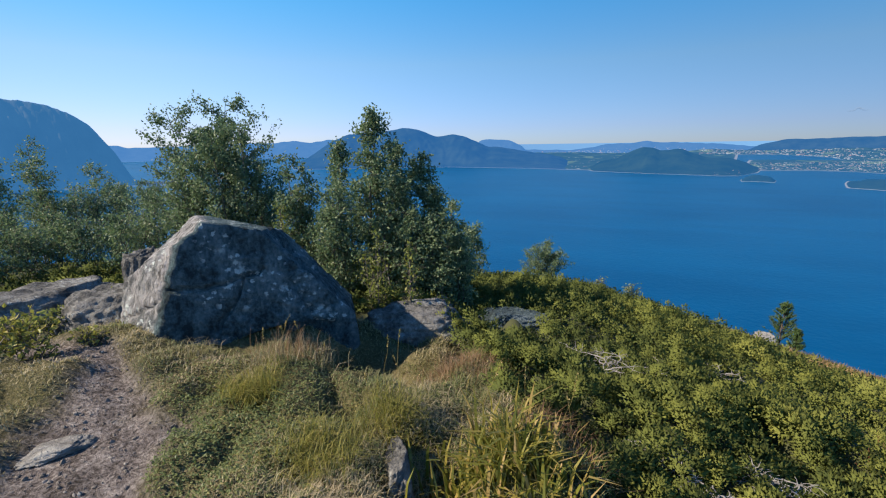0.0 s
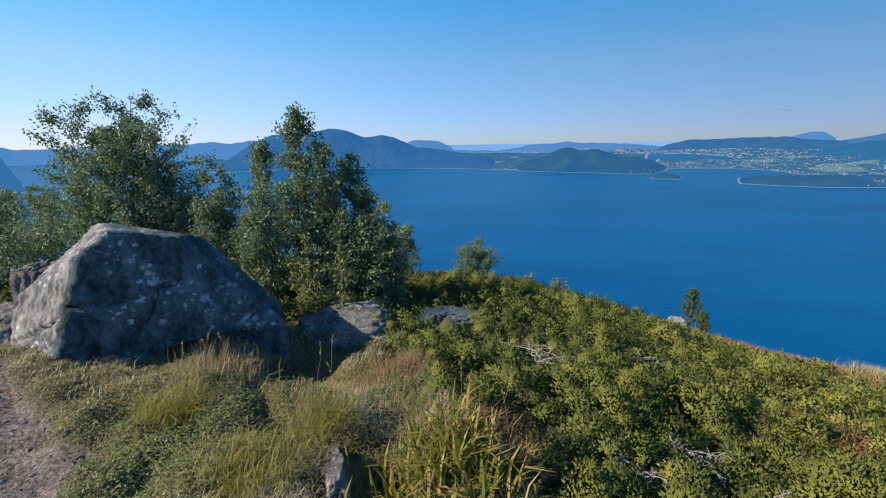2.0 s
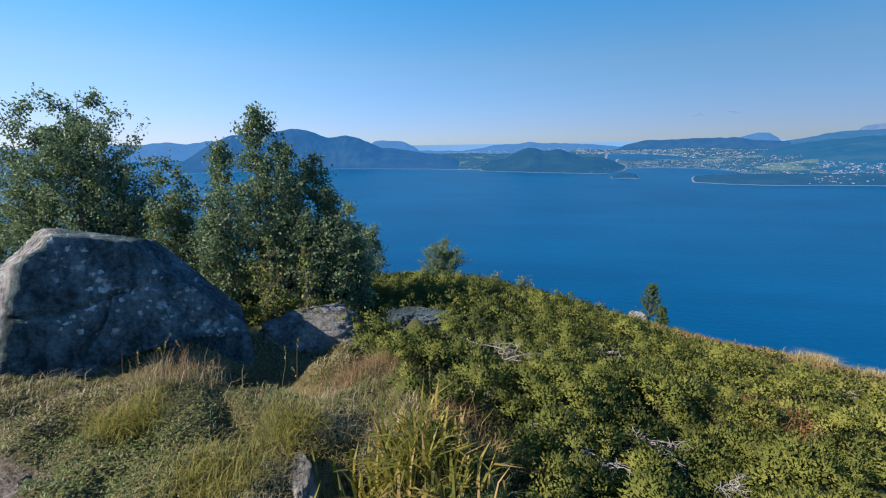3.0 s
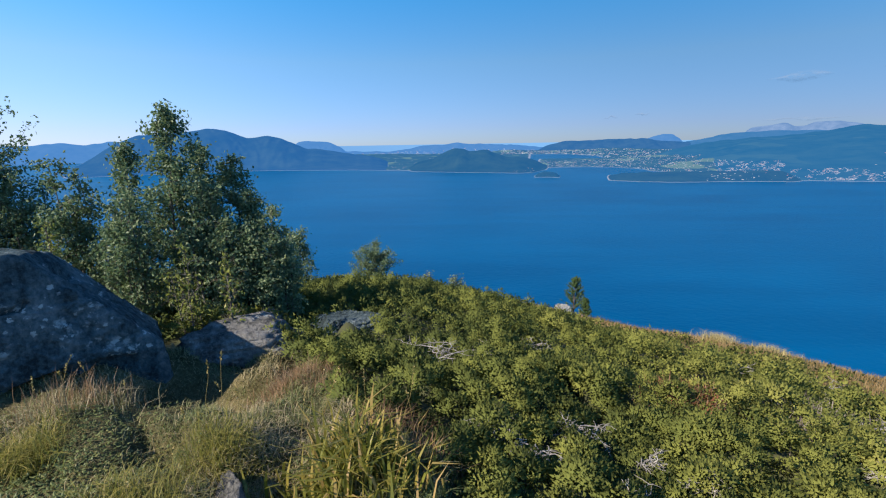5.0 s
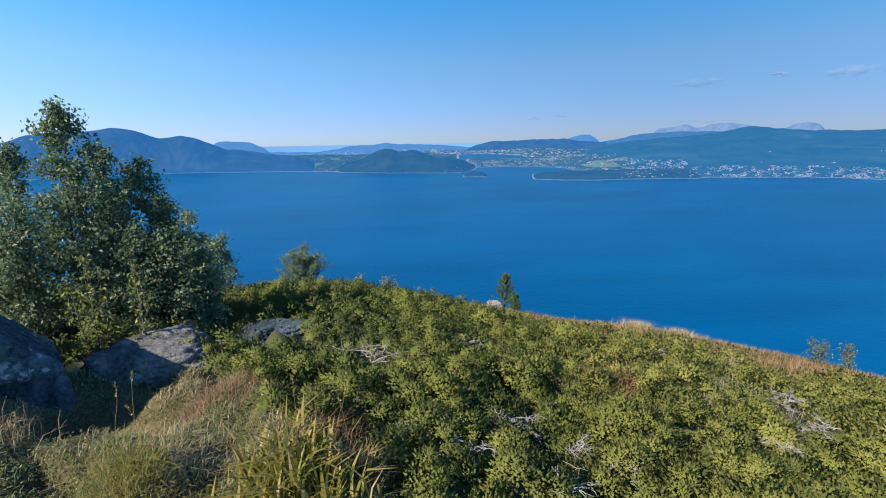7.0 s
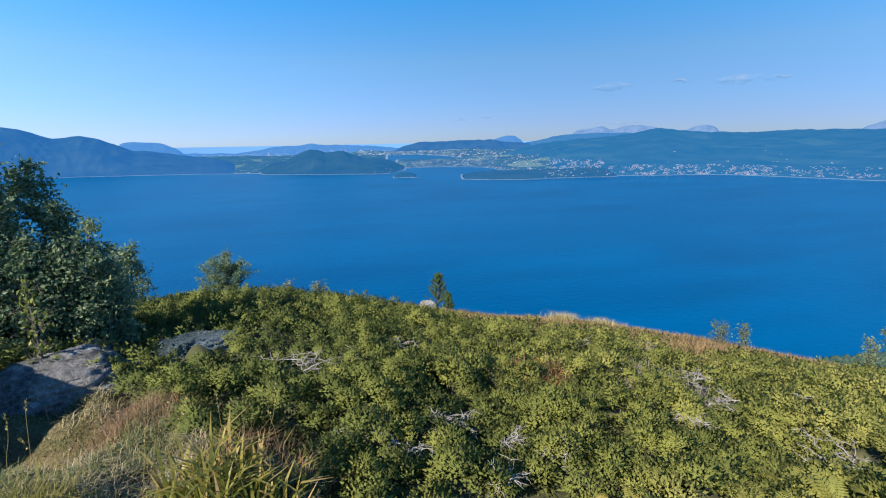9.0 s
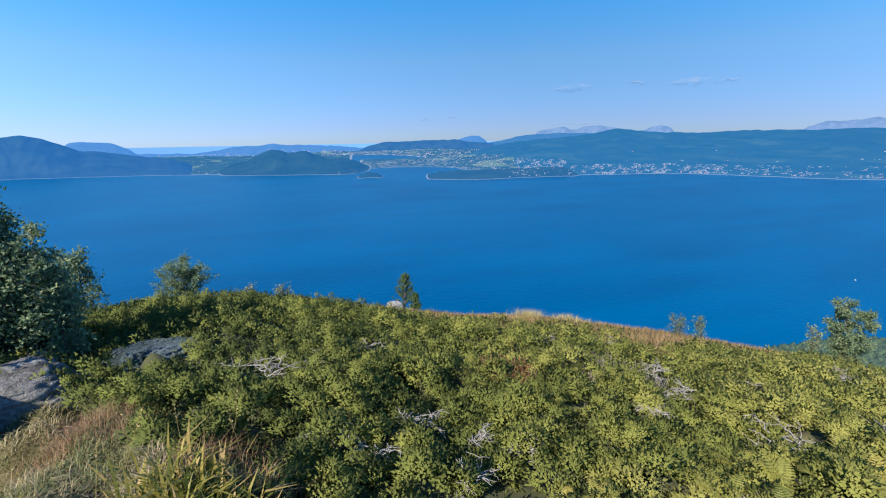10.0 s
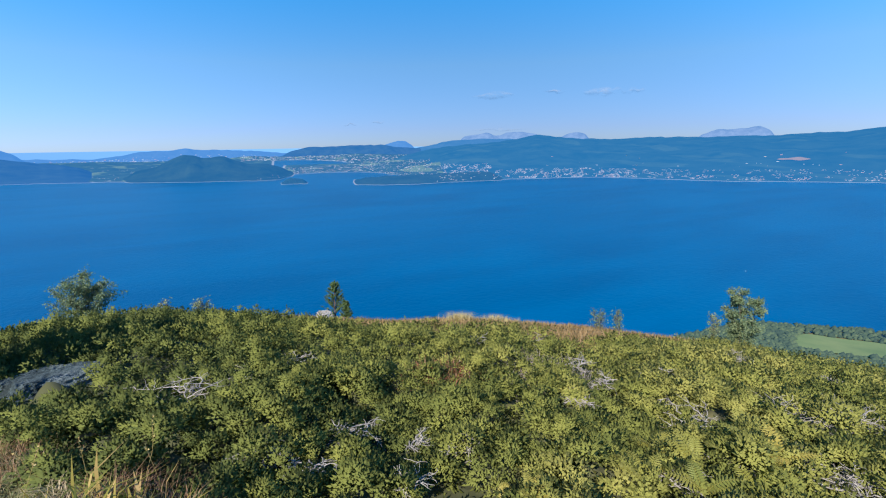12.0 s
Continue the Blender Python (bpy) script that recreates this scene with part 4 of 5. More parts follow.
def build_juniper():
    """Cushions made of rounded lobes, each lobe a tight bunch of needled shoots."""
    rng = np.random.RandomState(7)
    bands = (("juniper_carpet", 1.3, 5.0, 9, 32, 0.29), ("juniper_slope", 5.0, 9.0, 6, 19, 0.32), ("juniper_brow", 9.0, 15.5, 5, 12, 0.36))
    for name, r0, r1, lobes, shoots, fat in bands:
        fv, ff, pale = finger(fat)
        X, Y, S = [], [], []
        r = r0
        while r < r1:
            R = 0.088 + 0.0060 * r
            gap = 1.32 * R
            n = int(radians(182) * r / gap)
            az = np.linspace(-86, 96, n) + rng.uniform(-0.6, 0.6, n) * 182 / n
            x, y = polar(az, r + rng.uniform(-0.6, 0.6, n) * gap)
            X.append(x)
            Y.append(y)
            S.append(R * rng.uniform(0.65, 1.35, n))
            r += gap * 0.9
        x, y, rad = (np.concatenate(q) for q in (X, Y, S))
        z, tone, proud = juniper_top(x, y)
        z = np.maximum(z, ground(x, y) + 0.6 * rad)
        pick = juniper_keep(x, y, rng) & (proud > rng.uniform(0.0, 0.36, len(x)))
        x, y, z, rad, tone = (q[pick] for q in (x, y, z, rad, tone))
        n = len(x)
        heart = np.stack([x, y, z - 0.55 * rad + rng.uniform(-0.05, 0.06, n)], 1)
        # lobes stand out of the upper half of the cushion
        d = unit(rng.normal(size=(n, lobes, 3)) * [1, 1, 0.6] + [0, 0, 0.55])
        knot = heart[:, None] + d * (rad[:, None] * rng.uniform(0.55, 1.0, (n, lobes)))[..., None]
        grow = unit(d + [0, 0, 0.35] + rng.normal(size=d.shape) * 0.2)
        spray = rng.normal(size=(n, lobes, shoots, 3))
        ahead = unit(grow[:, :, None] + 0.75 * spray)
        p = knot[:, :, None] + 0.23 * rad[:, None, None, None] * spray * [1, 1, 0.75]
        size = rad[:, None, None] * rng.uniform(0.15, 0.30, (n, lobes, shoots))
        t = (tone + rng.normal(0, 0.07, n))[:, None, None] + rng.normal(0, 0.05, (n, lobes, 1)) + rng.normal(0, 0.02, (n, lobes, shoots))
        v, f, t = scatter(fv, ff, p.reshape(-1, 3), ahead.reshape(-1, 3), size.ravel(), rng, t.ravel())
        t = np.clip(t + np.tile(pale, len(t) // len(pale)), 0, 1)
        # needles blur the shoots, so that a lobe is shaded as one soft body
        k = shoots * len(fv)
        each = v.reshape(n * lobes, k, 3)
        soft = unit(each - knot.reshape(-1, 1, 3) + 0.5 * rad.repeat(lobes)[:, None, None] * d.reshape(-1, 1, 3))
        own = unit(v - np.repeat(p.reshape(-1, 3) + 0.2 * (size.ravel()[:, None] * ahead.reshape(-1, 3)), len(fv), 0))
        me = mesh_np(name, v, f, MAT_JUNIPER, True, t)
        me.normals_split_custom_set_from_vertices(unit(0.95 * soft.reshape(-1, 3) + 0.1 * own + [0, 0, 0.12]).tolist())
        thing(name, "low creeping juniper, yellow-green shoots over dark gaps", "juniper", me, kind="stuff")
    # a closed sheet for the twigs within, coloured dark as the shaded gaps
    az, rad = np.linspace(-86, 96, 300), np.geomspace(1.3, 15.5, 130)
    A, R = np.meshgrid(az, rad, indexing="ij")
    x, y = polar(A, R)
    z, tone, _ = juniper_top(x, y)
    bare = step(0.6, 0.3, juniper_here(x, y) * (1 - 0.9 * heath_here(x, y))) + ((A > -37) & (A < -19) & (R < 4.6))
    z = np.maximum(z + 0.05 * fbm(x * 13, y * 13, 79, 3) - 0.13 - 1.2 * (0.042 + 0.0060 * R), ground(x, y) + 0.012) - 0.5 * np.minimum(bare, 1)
    thing("juniper_twig_shade", "dark sheet for the juniper's inner twigs and the shade between its shoots", "juniper", mesh_np("juniper_twig_shade", np.stack([x, y, z], -1).reshape(-1, 3), grid_faces(300, 130)[:, ::-1], MAT_INNER_SHADE, True, np.clip(tone, 0, 1).ravel()), kind="stuff")


def blades(pos, height, width, lean, rng, bend=0.6):
    """Grass blades of three faces each, bending over."""
    n = len(pos)
    a = rng.uniform(0, 2 * math.pi, n)
    d = np.stack([np.cos(a), np.sin(a), np.zeros(n)], 1)
    s = np.stack([-np.sin(a), np.cos(a), np.zeros(n)], 1)
    h, w, l = (np.broadcast_to(np.asarray(q, float), (n,))[:, None] for q in (height, width, lean))
    up = np.array([0, 0, 1.0])
    mid = pos + up * h * 0.6 + d * l * h * 0.35
    tip = pos + up * h * (1.0 - 0.35 * bend * l) + d * l * h
    v = np.stack([pos - s * w / 2, pos + s * w / 2, mid - s * w * 0.38, mid + s * w * 0.38, tip], 1)
    f = np.array([[0, 1, 3], [0, 3, 2], [2, 3, 4]])[None] + (np.arange(n) * 5)[:, None, None]
    return v.reshape(-1, 3), f.reshape(-1, 3)


def on_ground(x, y, sink=0.005):
    return np.stack([x, y, ground(x, y) - sink], 1)


def build_turf():
    rng = np.random.RandomState(11)
    n = 260000
    az = rng.uniform(-95, 12, n)
    r = 0.9 + 8.0 * rng.uniform(0, 1, n) ** 1.6
    x, y = polar(az, r)
    patch = fbm(x * 1.4, y * 1.4, 71, 3)
    keep = (juniper_here(x, y) < rng.uniform(0.1, 0.7, n)) & (trodden(x, y) < rng.uniform(-0.1, 0.75, n))
    keep &= patch + rng.uniform(-0.4, 0.4, n) > -0.42
    keep &= np.exp(-(((x + 2.3) / 0.7) ** 2 + ((y - 1.75) / 0.55) ** 2)) < rng.uniform(0.15, 0.9, n)
    x, y, r, patch = x[keep], y[keep], r[keep], patch[keep]
    tall = np.clip(0.55 + 0.5 * fbm(x * 0.9, y * 0.9, 73, 3), 0.2, 1.2)
    short = step(-1.5, -2.3, x)
    straw = (1 - short) * step(-0.35, 0.35, fbm(x * 1.7, y * 1.7, 74, 3))
    h = rng.uniform(0.018, 0.052, len(x)) * (0.6 + tall) * (1 - 0.4 * short + 0.9 * straw)
    v, f = blades(on_ground(x, y), h, 0.0035 + 0.0006 * r, rng.uniform(0.5, 1.9, len(x)), rng)
    tone = np.clip(0.40 + 0.44 * patch + 0.10 * short + 0.30 * straw + rng.normal(0, 0.14, len(x)), 0, 1)
    thing("grass", "short green and straw-coloured turf", "grass", mesh_np("grass", v, f, MAT_GRASS, False, np.repeat(tone, 5)), kind="stuff")
    # heath along the brow
    n = 70000
    az, r = rng.uniform(-25, 95, n), 6.6 + 12 * rng.uniform(0, 1, n) ** 1.2
    x, y = polar(az, r)
    keep = heath_here(x, y) > rng.uniform(0.15, 0.8, n)
    x, y = x[keep], y[keep]
    p = on_ground(x, y)
    v, f = blades(p, rng.uniform(0.07, 0.19, len(x)), 0.011, rng.uniform(0.2, 0.9, len(x)), rng)
    tone = np.clip(0.5 + 0.35 * fbm(x * 0.7, y * 0.7, 75, 3) + rng.normal(0, 0.15, len(x)), 0, 1)
    thing("heath", "russet and straw heath along the brow of the hill", "heath", mesh_np("heath", v, f, MAT_HEATHGRASS, False, np.repeat(tone, 5)), kind="stuff")


def tuft(name, label, az, r, n, spread, height, width, mat, seed, lean=(0.2, 0.9), tone=(0.5, 0.15), category="grass tuft", single=0):
    rng = np.random.RandomState(seed)
    x, y = polar(az, r)
    z = float(ground(x, y))
    p = rng.normal(size=(n, 2)) * spread * 0.5
    pos = np.column_stack([p, ground(x + p[:, 0], y + p[:, 1]) - z - 0.01])
    v, f = blades(pos, height * rng.uniform(0.5, 1.0, n), width * rng.uniform(0.6, 1.2, n), rng.uniform(*lean, n), rng, 1.0)
    clump = thing(name, label, category, at=(x, y, z))
    if single:
        for k in range(single):
            part("blade", mesh_np("blade", v[k * 5:k * 5 + 5], f[:3], mat, False, np.full(5, np.clip(rng.normal(*tone), 0, 1))), clump)
        v, f, n = v[single * 5:], f[:3 * (n - single)], n - single
    tagged(part("tussock", mesh_np("tussock", v, f, mat, False, np.repeat(np.clip(rng.normal(*tone, n), 0, 1), 5)), clump), kind="stuff")
    return clump


def leaf_shape(long=1.0, wide=0.62):
    v = np.array([(0, 0, 0), (-wide / 2, 0.12, long * 0.45), (wide / 2, 0.12, long * 0.45), (0, 0, long)])
    return v, np.array([(0, 3, 1), (0, 2, 3)])


LEAF = leaf_shape()


def wander(rng, start, way, length, n, wobble, lift=0.0):
    """A crooked line of n points."""
    pts, d = [np.array(start, float)], unit(np.array(way, float))
    for _ in range(n - 1):
        d = unit(d + rng.normal(size=3) * wobble + [0, 0, lift])
        pts.append(pts[-1] + d * length / (n - 1))
    return np.array(pts)


def broadleaf(name, label, az, r, top, half, seed, leaves, mat, pointed=0.0, leaf=0.048, stems=1, low=0.12, category="tree", group="", tone=0.45):
    """A small tree or shrub: top is the elevation of its crown, half its half width in degrees, both seen from the path."""
    rng = np.random.RandomState(seed)
    x, y = polar(az, r)
    z = float(ground(x, y))
    h = EYE + r * math.tan(radians(top)) - z
    wide = r * math.tan(radians(half))
    trunks, lines, tips = [], [], []
    for s in range(stems):
        lean = rng.normal(size=3) * [1, 1, 0] * (0.07 if stems == 1 else 0.26) + [0, 0, 1]
        hs = h * (1 if s == 0 else rng.uniform(0.72, 0.97))
        trunk = wander(rng, (rng.normal() * 0.04 * stems, rng.normal() * 0.04 * stems, -0.05), lean, hs * 0.98, 9, 0.07, 0.12)
        trunk[:, :2] *= min(1.0, 0.62 * wide / (np.abs(trunk[:, :2]).max() + 1e-6))
        trunk[:, 2] *= hs / trunk[-1, 2]
        trunks.append((trunk, np.linspace(0.014 * h / stems**0.5, 0.003, 9)))
        m = int((14 + 9 * h) / stems**0.5)
        for k in range(m):
            q = low + (0.97 - low) * (k + rng.uniform(0, 1)) / m
            p0 = np.array([np.interp(q * 8, np.arange(9), trunk[:, c]) for c in range(3)])
            shape = (1 - q) ** 0.8 * 1.25 + 0.06 if pointed else (0.35 + 0.65 * math.sin(math.pi * min(1, 0.12 + 0.84 * q))) * (1 if stems == 1 else 0.8)
            length = wide * max(0.12, shape) * rng.uniform(0.6, 1.08)
            a = k * 2.4 + rng.uniform(-0.5, 0.5)
            limb = wander(rng, p0, (math.cos(a), math.sin(a), rng.uniform(0.45, 1.3)), length, 6, 0.13, 0.05)
            lines.append((limb, np.linspace(0.005 + 0.004 * (1 - q), 0.002, 6)))
            for j in range(5):
                g = rng.uniform(0.25, 1.0)
                p1 = np.array([np.interp(g * 5, np.arange(6), limb[:, c]) for c in range(3)])
                twig = wander(rng, p1, unit(limb[-1] - limb[0]) + rng.normal(size=3) * 0.65 + [0, 0, 0.15], length * rng.uniform(0.2, 0.42) + 0.06, 4, 0.2)
                lines.append((twig, np.linspace(0.0026, 0.0012, 4)))
                tips.append(twig)
        tips.append(trunk[-2:])
    # keep the crown to its width
    reach = np.percentile(np.hypot(*np.concatenate(tips)[:, :2].T), 90)
    squeeze = np.array([min(1.5, wide / reach)] * 2 + [h / np.percentile(np.concatenate(tips)[:, 2], 99.3)])
    lines = [(p * squeeze, q) for p, q in trunks + lines]
    tips = [p * squeeze for p in tips]
    tree = thing(name, label, category, group=group, at=(x, y, z))
    tv, tq = tubes(lines[:stems], 7)
    part("trunk", mesh_np("trunk", tv, tq, MAT_BARK, True), tree)
    tv, tq = tubes(lines[stems:], 3)
    tagged(part("branchwork", mesh_np("branchwork", tv, tq, MAT_BARK, True), tree), kind="stuff")
    leaves = int(leaves * 1.2)
    which = rng.randint(0, len(tips), leaves)
    clump = rng.normal(0, 0.13, len(tips))
    spot = np.array([tips[w][rng.randint(0, len(tips[w]))] for w in which])
    spot = spot + rng.normal(size=spot.shape) * (0.028 + 0.022 * wide)
    ahead = unit(rng.normal(size=spot.shape) + [0, 0, -0.35])
    v, f, t = scatter(*LEAF, spot, ahead, leaf * rng.uniform(0.65, 1.2, leaves), rng, np.clip(tone + clump[which] + rng.normal(0, 0.1, leaves), 0, 1))
    part("crown", mesh_np("crown", v, f, mat, False, t), tree)
    return tree


def conifer(name, label, az, r, top, half, seed, category="young spruce", group=""):
    rng = np.random.RandomState(seed)
    x, y = polar(az, r)
    z = float(ground(x, y))
    h = EYE + r * math.tan(radians(top)) - z
    wide = r * math.tan(radians(half))
    trunk = wander(rng, (0, 0, -0.05), (0.02, 0, 1), h, 7, 0.02, 0.1)
    tree = thing(name, label, category, group=group, at=(x, y, z))
    tv, tq = tubes([(trunk, np.linspace(0.02 * h, 0.004, 7))], 6)
    part("trunk", mesh_np("trunk", tv, tq, MAT_TWIG, True), tree)
    lines, P, A = [], [], []
    for k in range(int(60 + 40 * h)):
        q = rng.uniform(0.08, 0.98)
        a = rng.uniform(0, 2 * math.pi)
        limb = wander(rng, (trunk[-1, 0] * q, trunk[-1, 1] * q, q * h), (math.cos(a), math.sin(a), 0.4), wide * (1 - q) ** 0.7 * rng.uniform(0.7, 1.2) + 0.04, 5, 0.08, 0.14)
        lines.append((limb, np.linspace(0.005, 0.0015, 5)))
        m = 26
        g = rng.uniform(0.15, 1.0, m) * 4
        P.append(np.stack([np.interp(g, np.arange(5), limb[:, c]) for c in range(3)], 1))
        A.append(unit(unit(limb[-1] - limb[0])[None] + rng.normal(size=(m, 3)) * 0.5 + [0, 0, 0.3]))
    tv, tq = tubes(lines, 4)
    tagged(part("branchwork", mesh_np("branchwork", tv, tq, MAT_TWIG, True), tree), kind="stuff")
    P, A = np.concatenate(P), np.concatenate(A)
    v, f, t = scatter(*needle_plume(4, 3), P, A, 0.065 * rng.uniform(0.6, 1.2, len(P)), rng, rng.uniform(0.2, 0.8, len(P)))
    part("crown", mesh_np("crown", v, f, MAT_SPRUCE, False, t), tree)


def dead_branch(az, el, size, seed, label="twisted bleached dead juniper branch over the shrubs"):
    rng = np.random.RandomState(seed)
    r = brow_hit(az, el)
    x, y = polar(az, r)
    z = float(dome(x, y))
    wood = thing("dead_branch", label, "dead branch", group="dead branches in the juniper", at=(x, y, z - 0.01))
    side = rng.uniform(0, 2 * math.pi)
    flat = np.array([1, 1, 0.45])
    twigs = []
    for k in range(9):
        a = side + rng.normal() * 0.9
        limb = wander(rng, rng.normal(size=3) * [0.18 * size, 0.18 * size, 0.02], (math.cos(a), math.sin(a), rng.uniform(-0.1, 0.5)), size * rng.uniform(0.4, 0.95), 9, 0.42, -0.04)
        v, q = tubes([(limb * flat, np.linspace(0.0062, 0.0018, 9) * (0.6 + 0.6 * size))], 5)
        part("limb", mesh_np("limb", v, q, MAT_DEAD, True), wood)
        for j in range(8):
            q = rng.randint(1, 8)
            twig = wander(rng, limb[q], unit(limb[q] - limb[q - 1]) + rng.normal(size=3) * 0.7, size * rng.uniform(0.15, 0.4), 5, 0.35)
            twigs.append((twig * flat, np.linspace(0.0028, 0.0011, 5)))
    v, q = tubes(twigs, 4)
    tagged(part("brushwood", mesh_np("brushwood", v, q, MAT_DEAD, True), wood), kind="stuff")


DEAD = [(-2.7, -25.9, 0.55, 1), (3.2, -25.4, 0.5, 2), (6.1, -33.2, 0.34, 3), (15.7, -33.0, 0.3, 4), (59.4, -29.0, 0.42, 5), (68.2, -26.3, 0.6, 6), (72.7, -25.1, 0.55, 7), (71.9, -30.6, 0.5, 8),
        (63.0, -32.0, 0.35, 9), (24.4, -34.3, 0.2, 10), (8.5, -24.6, 0.3, 11), (45.0, -25.5, 0.35, 12), (30.4, -35.4, 0.25, 13), (15.0, -33.1, 0.24, 14), (22.3, -39.3, 0.3, 15), (31.9, -23.6, 0.35, 16), (55.4, -25.2, 0.4, 17), (9.3, -35.5, 0.22, 18), (40.3, -23.4, 0.3, 19), (45.9, -29.2, 0.25, 20), (62.3, -22.2, 0.35, 21), (70.7, -29.5, 0.35, 22), (73.1, -29.6, 0.4, 23), (58.7, -35.2, 0.3, 24), (74.2, -30.9, 0.4, 25),
        (67.0, -32.6, 0.25, 26), (48.7, -26.9, 0.3, 27), (70.1, -21.9, 0.3, 28)]
GAPS = [(*polar(a, brow_hit(a, e)), s * 0.16) for a, e, s, _ in DEAD[:8]]
GAPS += [(*polar(-14.2, 5.45), 0.45), (*polar(-8, 8.2), 0.35)]
GAPS += [(*polar(a, brow_hit(a, e)), s) for a, e, s in ((44.3, -25.8, 0.34), (31.2, -39.5, 0.28), (27.5, -40.0, 0.22), (50.1, -38.2, 0.18), (41.8, -29.8, 0.18), (21.8, -27.0, 0.32), (34.6, -35.0, 0.14), (17.7, -40.0, 0.20))]
MAT_SHRUB = leaf_material("shrub_leaf", [(0.1, (0.09, 0.12, 0.03)), (0.5, (0.19, 0.21, 0.05)), (0.9, (0.33, 0.28, 0.07))], 0.35, 0.45)
MAT_GREY_HEATHER = leaf_material("faded_heather", [(0.1, (0.15, 0.11, 0.105)), (0.5, (0.26, 0.21, 0.20)), (0.9, (0.38, 0.33, 0.32))], 0.2)
MAT_RED = leaf_material("red_leaf", [(0.1, (0.12, 0.10, 0.04)), (0.5, (0.20, 0.10, 0.05)), (0.9, (0.30, 0.09, 0.06))], 0.3)
MAT_HEATHGRASS = leaf_material("brow_heath", [(0.1, (0.10, 0.085, 0.03)), (0.4, (0.18, 0.125, 0.05)), (0.7, (0.24, 0.145, 0.07)), (0.95, (0.30, 0.21, 0.10))], 0.25)


def build_trees():
    birch = "bushy green mountain birch with dense small leaves"
    for az, r, top, half, n, point, stems, seed in (
        # the tall round birch
        (-48.9, 8.3, 4.8, 5.2, 16500, 0, 5, 161), (-45.6, 8.5, 2.6, 4.0, 5200, 0, 3, 130), (-53.0, 8.5, 1.9, 3.2, 4200, 0, 3, 142), (-50.5, 8.2, -3.4, 4.0, 2800, 0, 3, 117), (-44.2, 8.2, -2.8, 3.2, 2400, 0, 3, 118),
        # the group with a spire
        (-33.1, 6.5, 3.7, 4.2, 5600, 1, 1, 102), (-35.2, 6.6, 0.4, 3.5, 3200, 1, 1, 126), (-39.2, 6.9, -1.1, 2.9, 3000, 0, 3, 103), (-29.6, 6.5, 0.0, 3.5, 3600, 1, 1, 127), (-26.0, 6.5, -1.3, 3.4, 3800, 1, 1, 105), (-31.4, 6.3, -2.6, 3.3, 3200, 0, 3, 104),
        (-27.8, 6.3, -4.0, 3.2, 3000, 0, 3, 128), (-23.9, 6.4, -4.8, 2.3, 2400, 1, 1, 129), (-22.6, 6.3, -9.0, 2.0, 2400, 0, 2, 106), (-35.6, 6.2, -4.6, 3.5, 3000, 0, 3, 107), (-41.6, 7.0, -4.4, 2.2, 2200, 0, 2, 120),
        (-30.6, 5.9, -7.0, 3.4, 2600, 0, 3, 108), (-26.2, 5.9, -8.6, 3.3, 2600, 0, 4, 109), (-37.6, 6.6, -7.0, 2.4, 2200, 0, 3, 119),
        # the thicket along the slope
        (-63.4, 12.4, 0.7, 2.2, 3600, 0, 2, 110), (-58.9, 13.0, -1.5, 2.4, 3400, 0, 2, 111), (-66.8, 11.6, -0.5, 3.0, 3800, 0, 2, 112), (-73.0, 11.2, 0.5, 4.0, 4000, 0, 2, 113), (-61.2, 12.8, -3.2, 2.6, 2800, 0, 3, 115),
        (-55.6, 10.6, -3.2, 2.6, 3000, 0, 3, 150), (-60.2, 12.0, -3.0, 2.8, 3000, 0, 3, 151), (-54.4, 9.0, -4.6, 2.8, 2600, 0, 3, 152), (-21.8, 5.9, -10.6, 1.9, 2200, 0, 3, 153), (-24.4, 6.0, -7.0, 2.6, 2600, 0, 3, 154),
        (-65.4, 12.6, -3.8, 3.0, 3000, 0, 3, 114), (-56.8, 11.8, -3.6, 2.6, 3000, 0, 3, 116),
        (-71.0, 9.4, -5.0, 4.0, 3000, 0, 4, 121), (-66.5, 9.5, -5.6, 3.6, 3000, 0, 4, 122), (-62.0, 9.2, -6.0, 3.6, 3000, 0, 4, 123), (-58.0, 8.8, -6.0, 3.2, 2600, 0, 4, 124), (-75.5, 9.2, -5.0, 4.0, 2600, 0, 4, 125)):
        broadleaf("birch_tree", birch if top > -3 else "low bushy birch thicket of small green leaves", az, r, top, half, seed, n, MAT_BIRCH, point, stems=stems, group="birches behind the boulder", tone=0.52 if az < -55 else 0.46)
    broadleaf("small_birch", "slim young birch standing alone on the brow", -19.7, 10.0, -9.4, 1.9, 131, 2600, MAT_BIRCH, 0, stems=1, low=0.2)
    broadleaf("birch_bush", "round young birch bush on the brow", -10.9, 13.6, -11.9, 2.4, 132, 6500, MAT_BIRCH, 0, stems=3, low=0.05, tone=0.42)
    broadleaf("brow_birch", "pale green young birch on the far brow", 62.2, 13.2, -15.0, 1.5, 133, 8500, MAT_BIRCH, 0, stems=3, low=0.05, tone=0.5)
    broadleaf("birch_seedling", "thin leafy seedling on the brow", 60.0, 13.0, -18.2, 0.8, 134, 500, MAT_BIRCH, 0, stems=2, tone=0.7)
    broadleaf("willow_twigs", "sparse leafy twigs on the brow", 47.5, 13.0, -18.9, 1.2, 135, 300, MAT_BIRCH, 0, stems=4, tone=0.5)
    broadleaf("willow_twigs", "sparse leafy twigs on the brow", 49.7, 13.0, -18.7, 0.9, 136, 260, MAT_BIRCH, 0, stems=3, tone=0.5)
    broadleaf("willow_twigs", "sparse leafy twigs on the brow", -0.4, 13.2, -15.9, 1.0, 137, 320, MAT_BIRCH, 0, stems=4, tone=0.8)
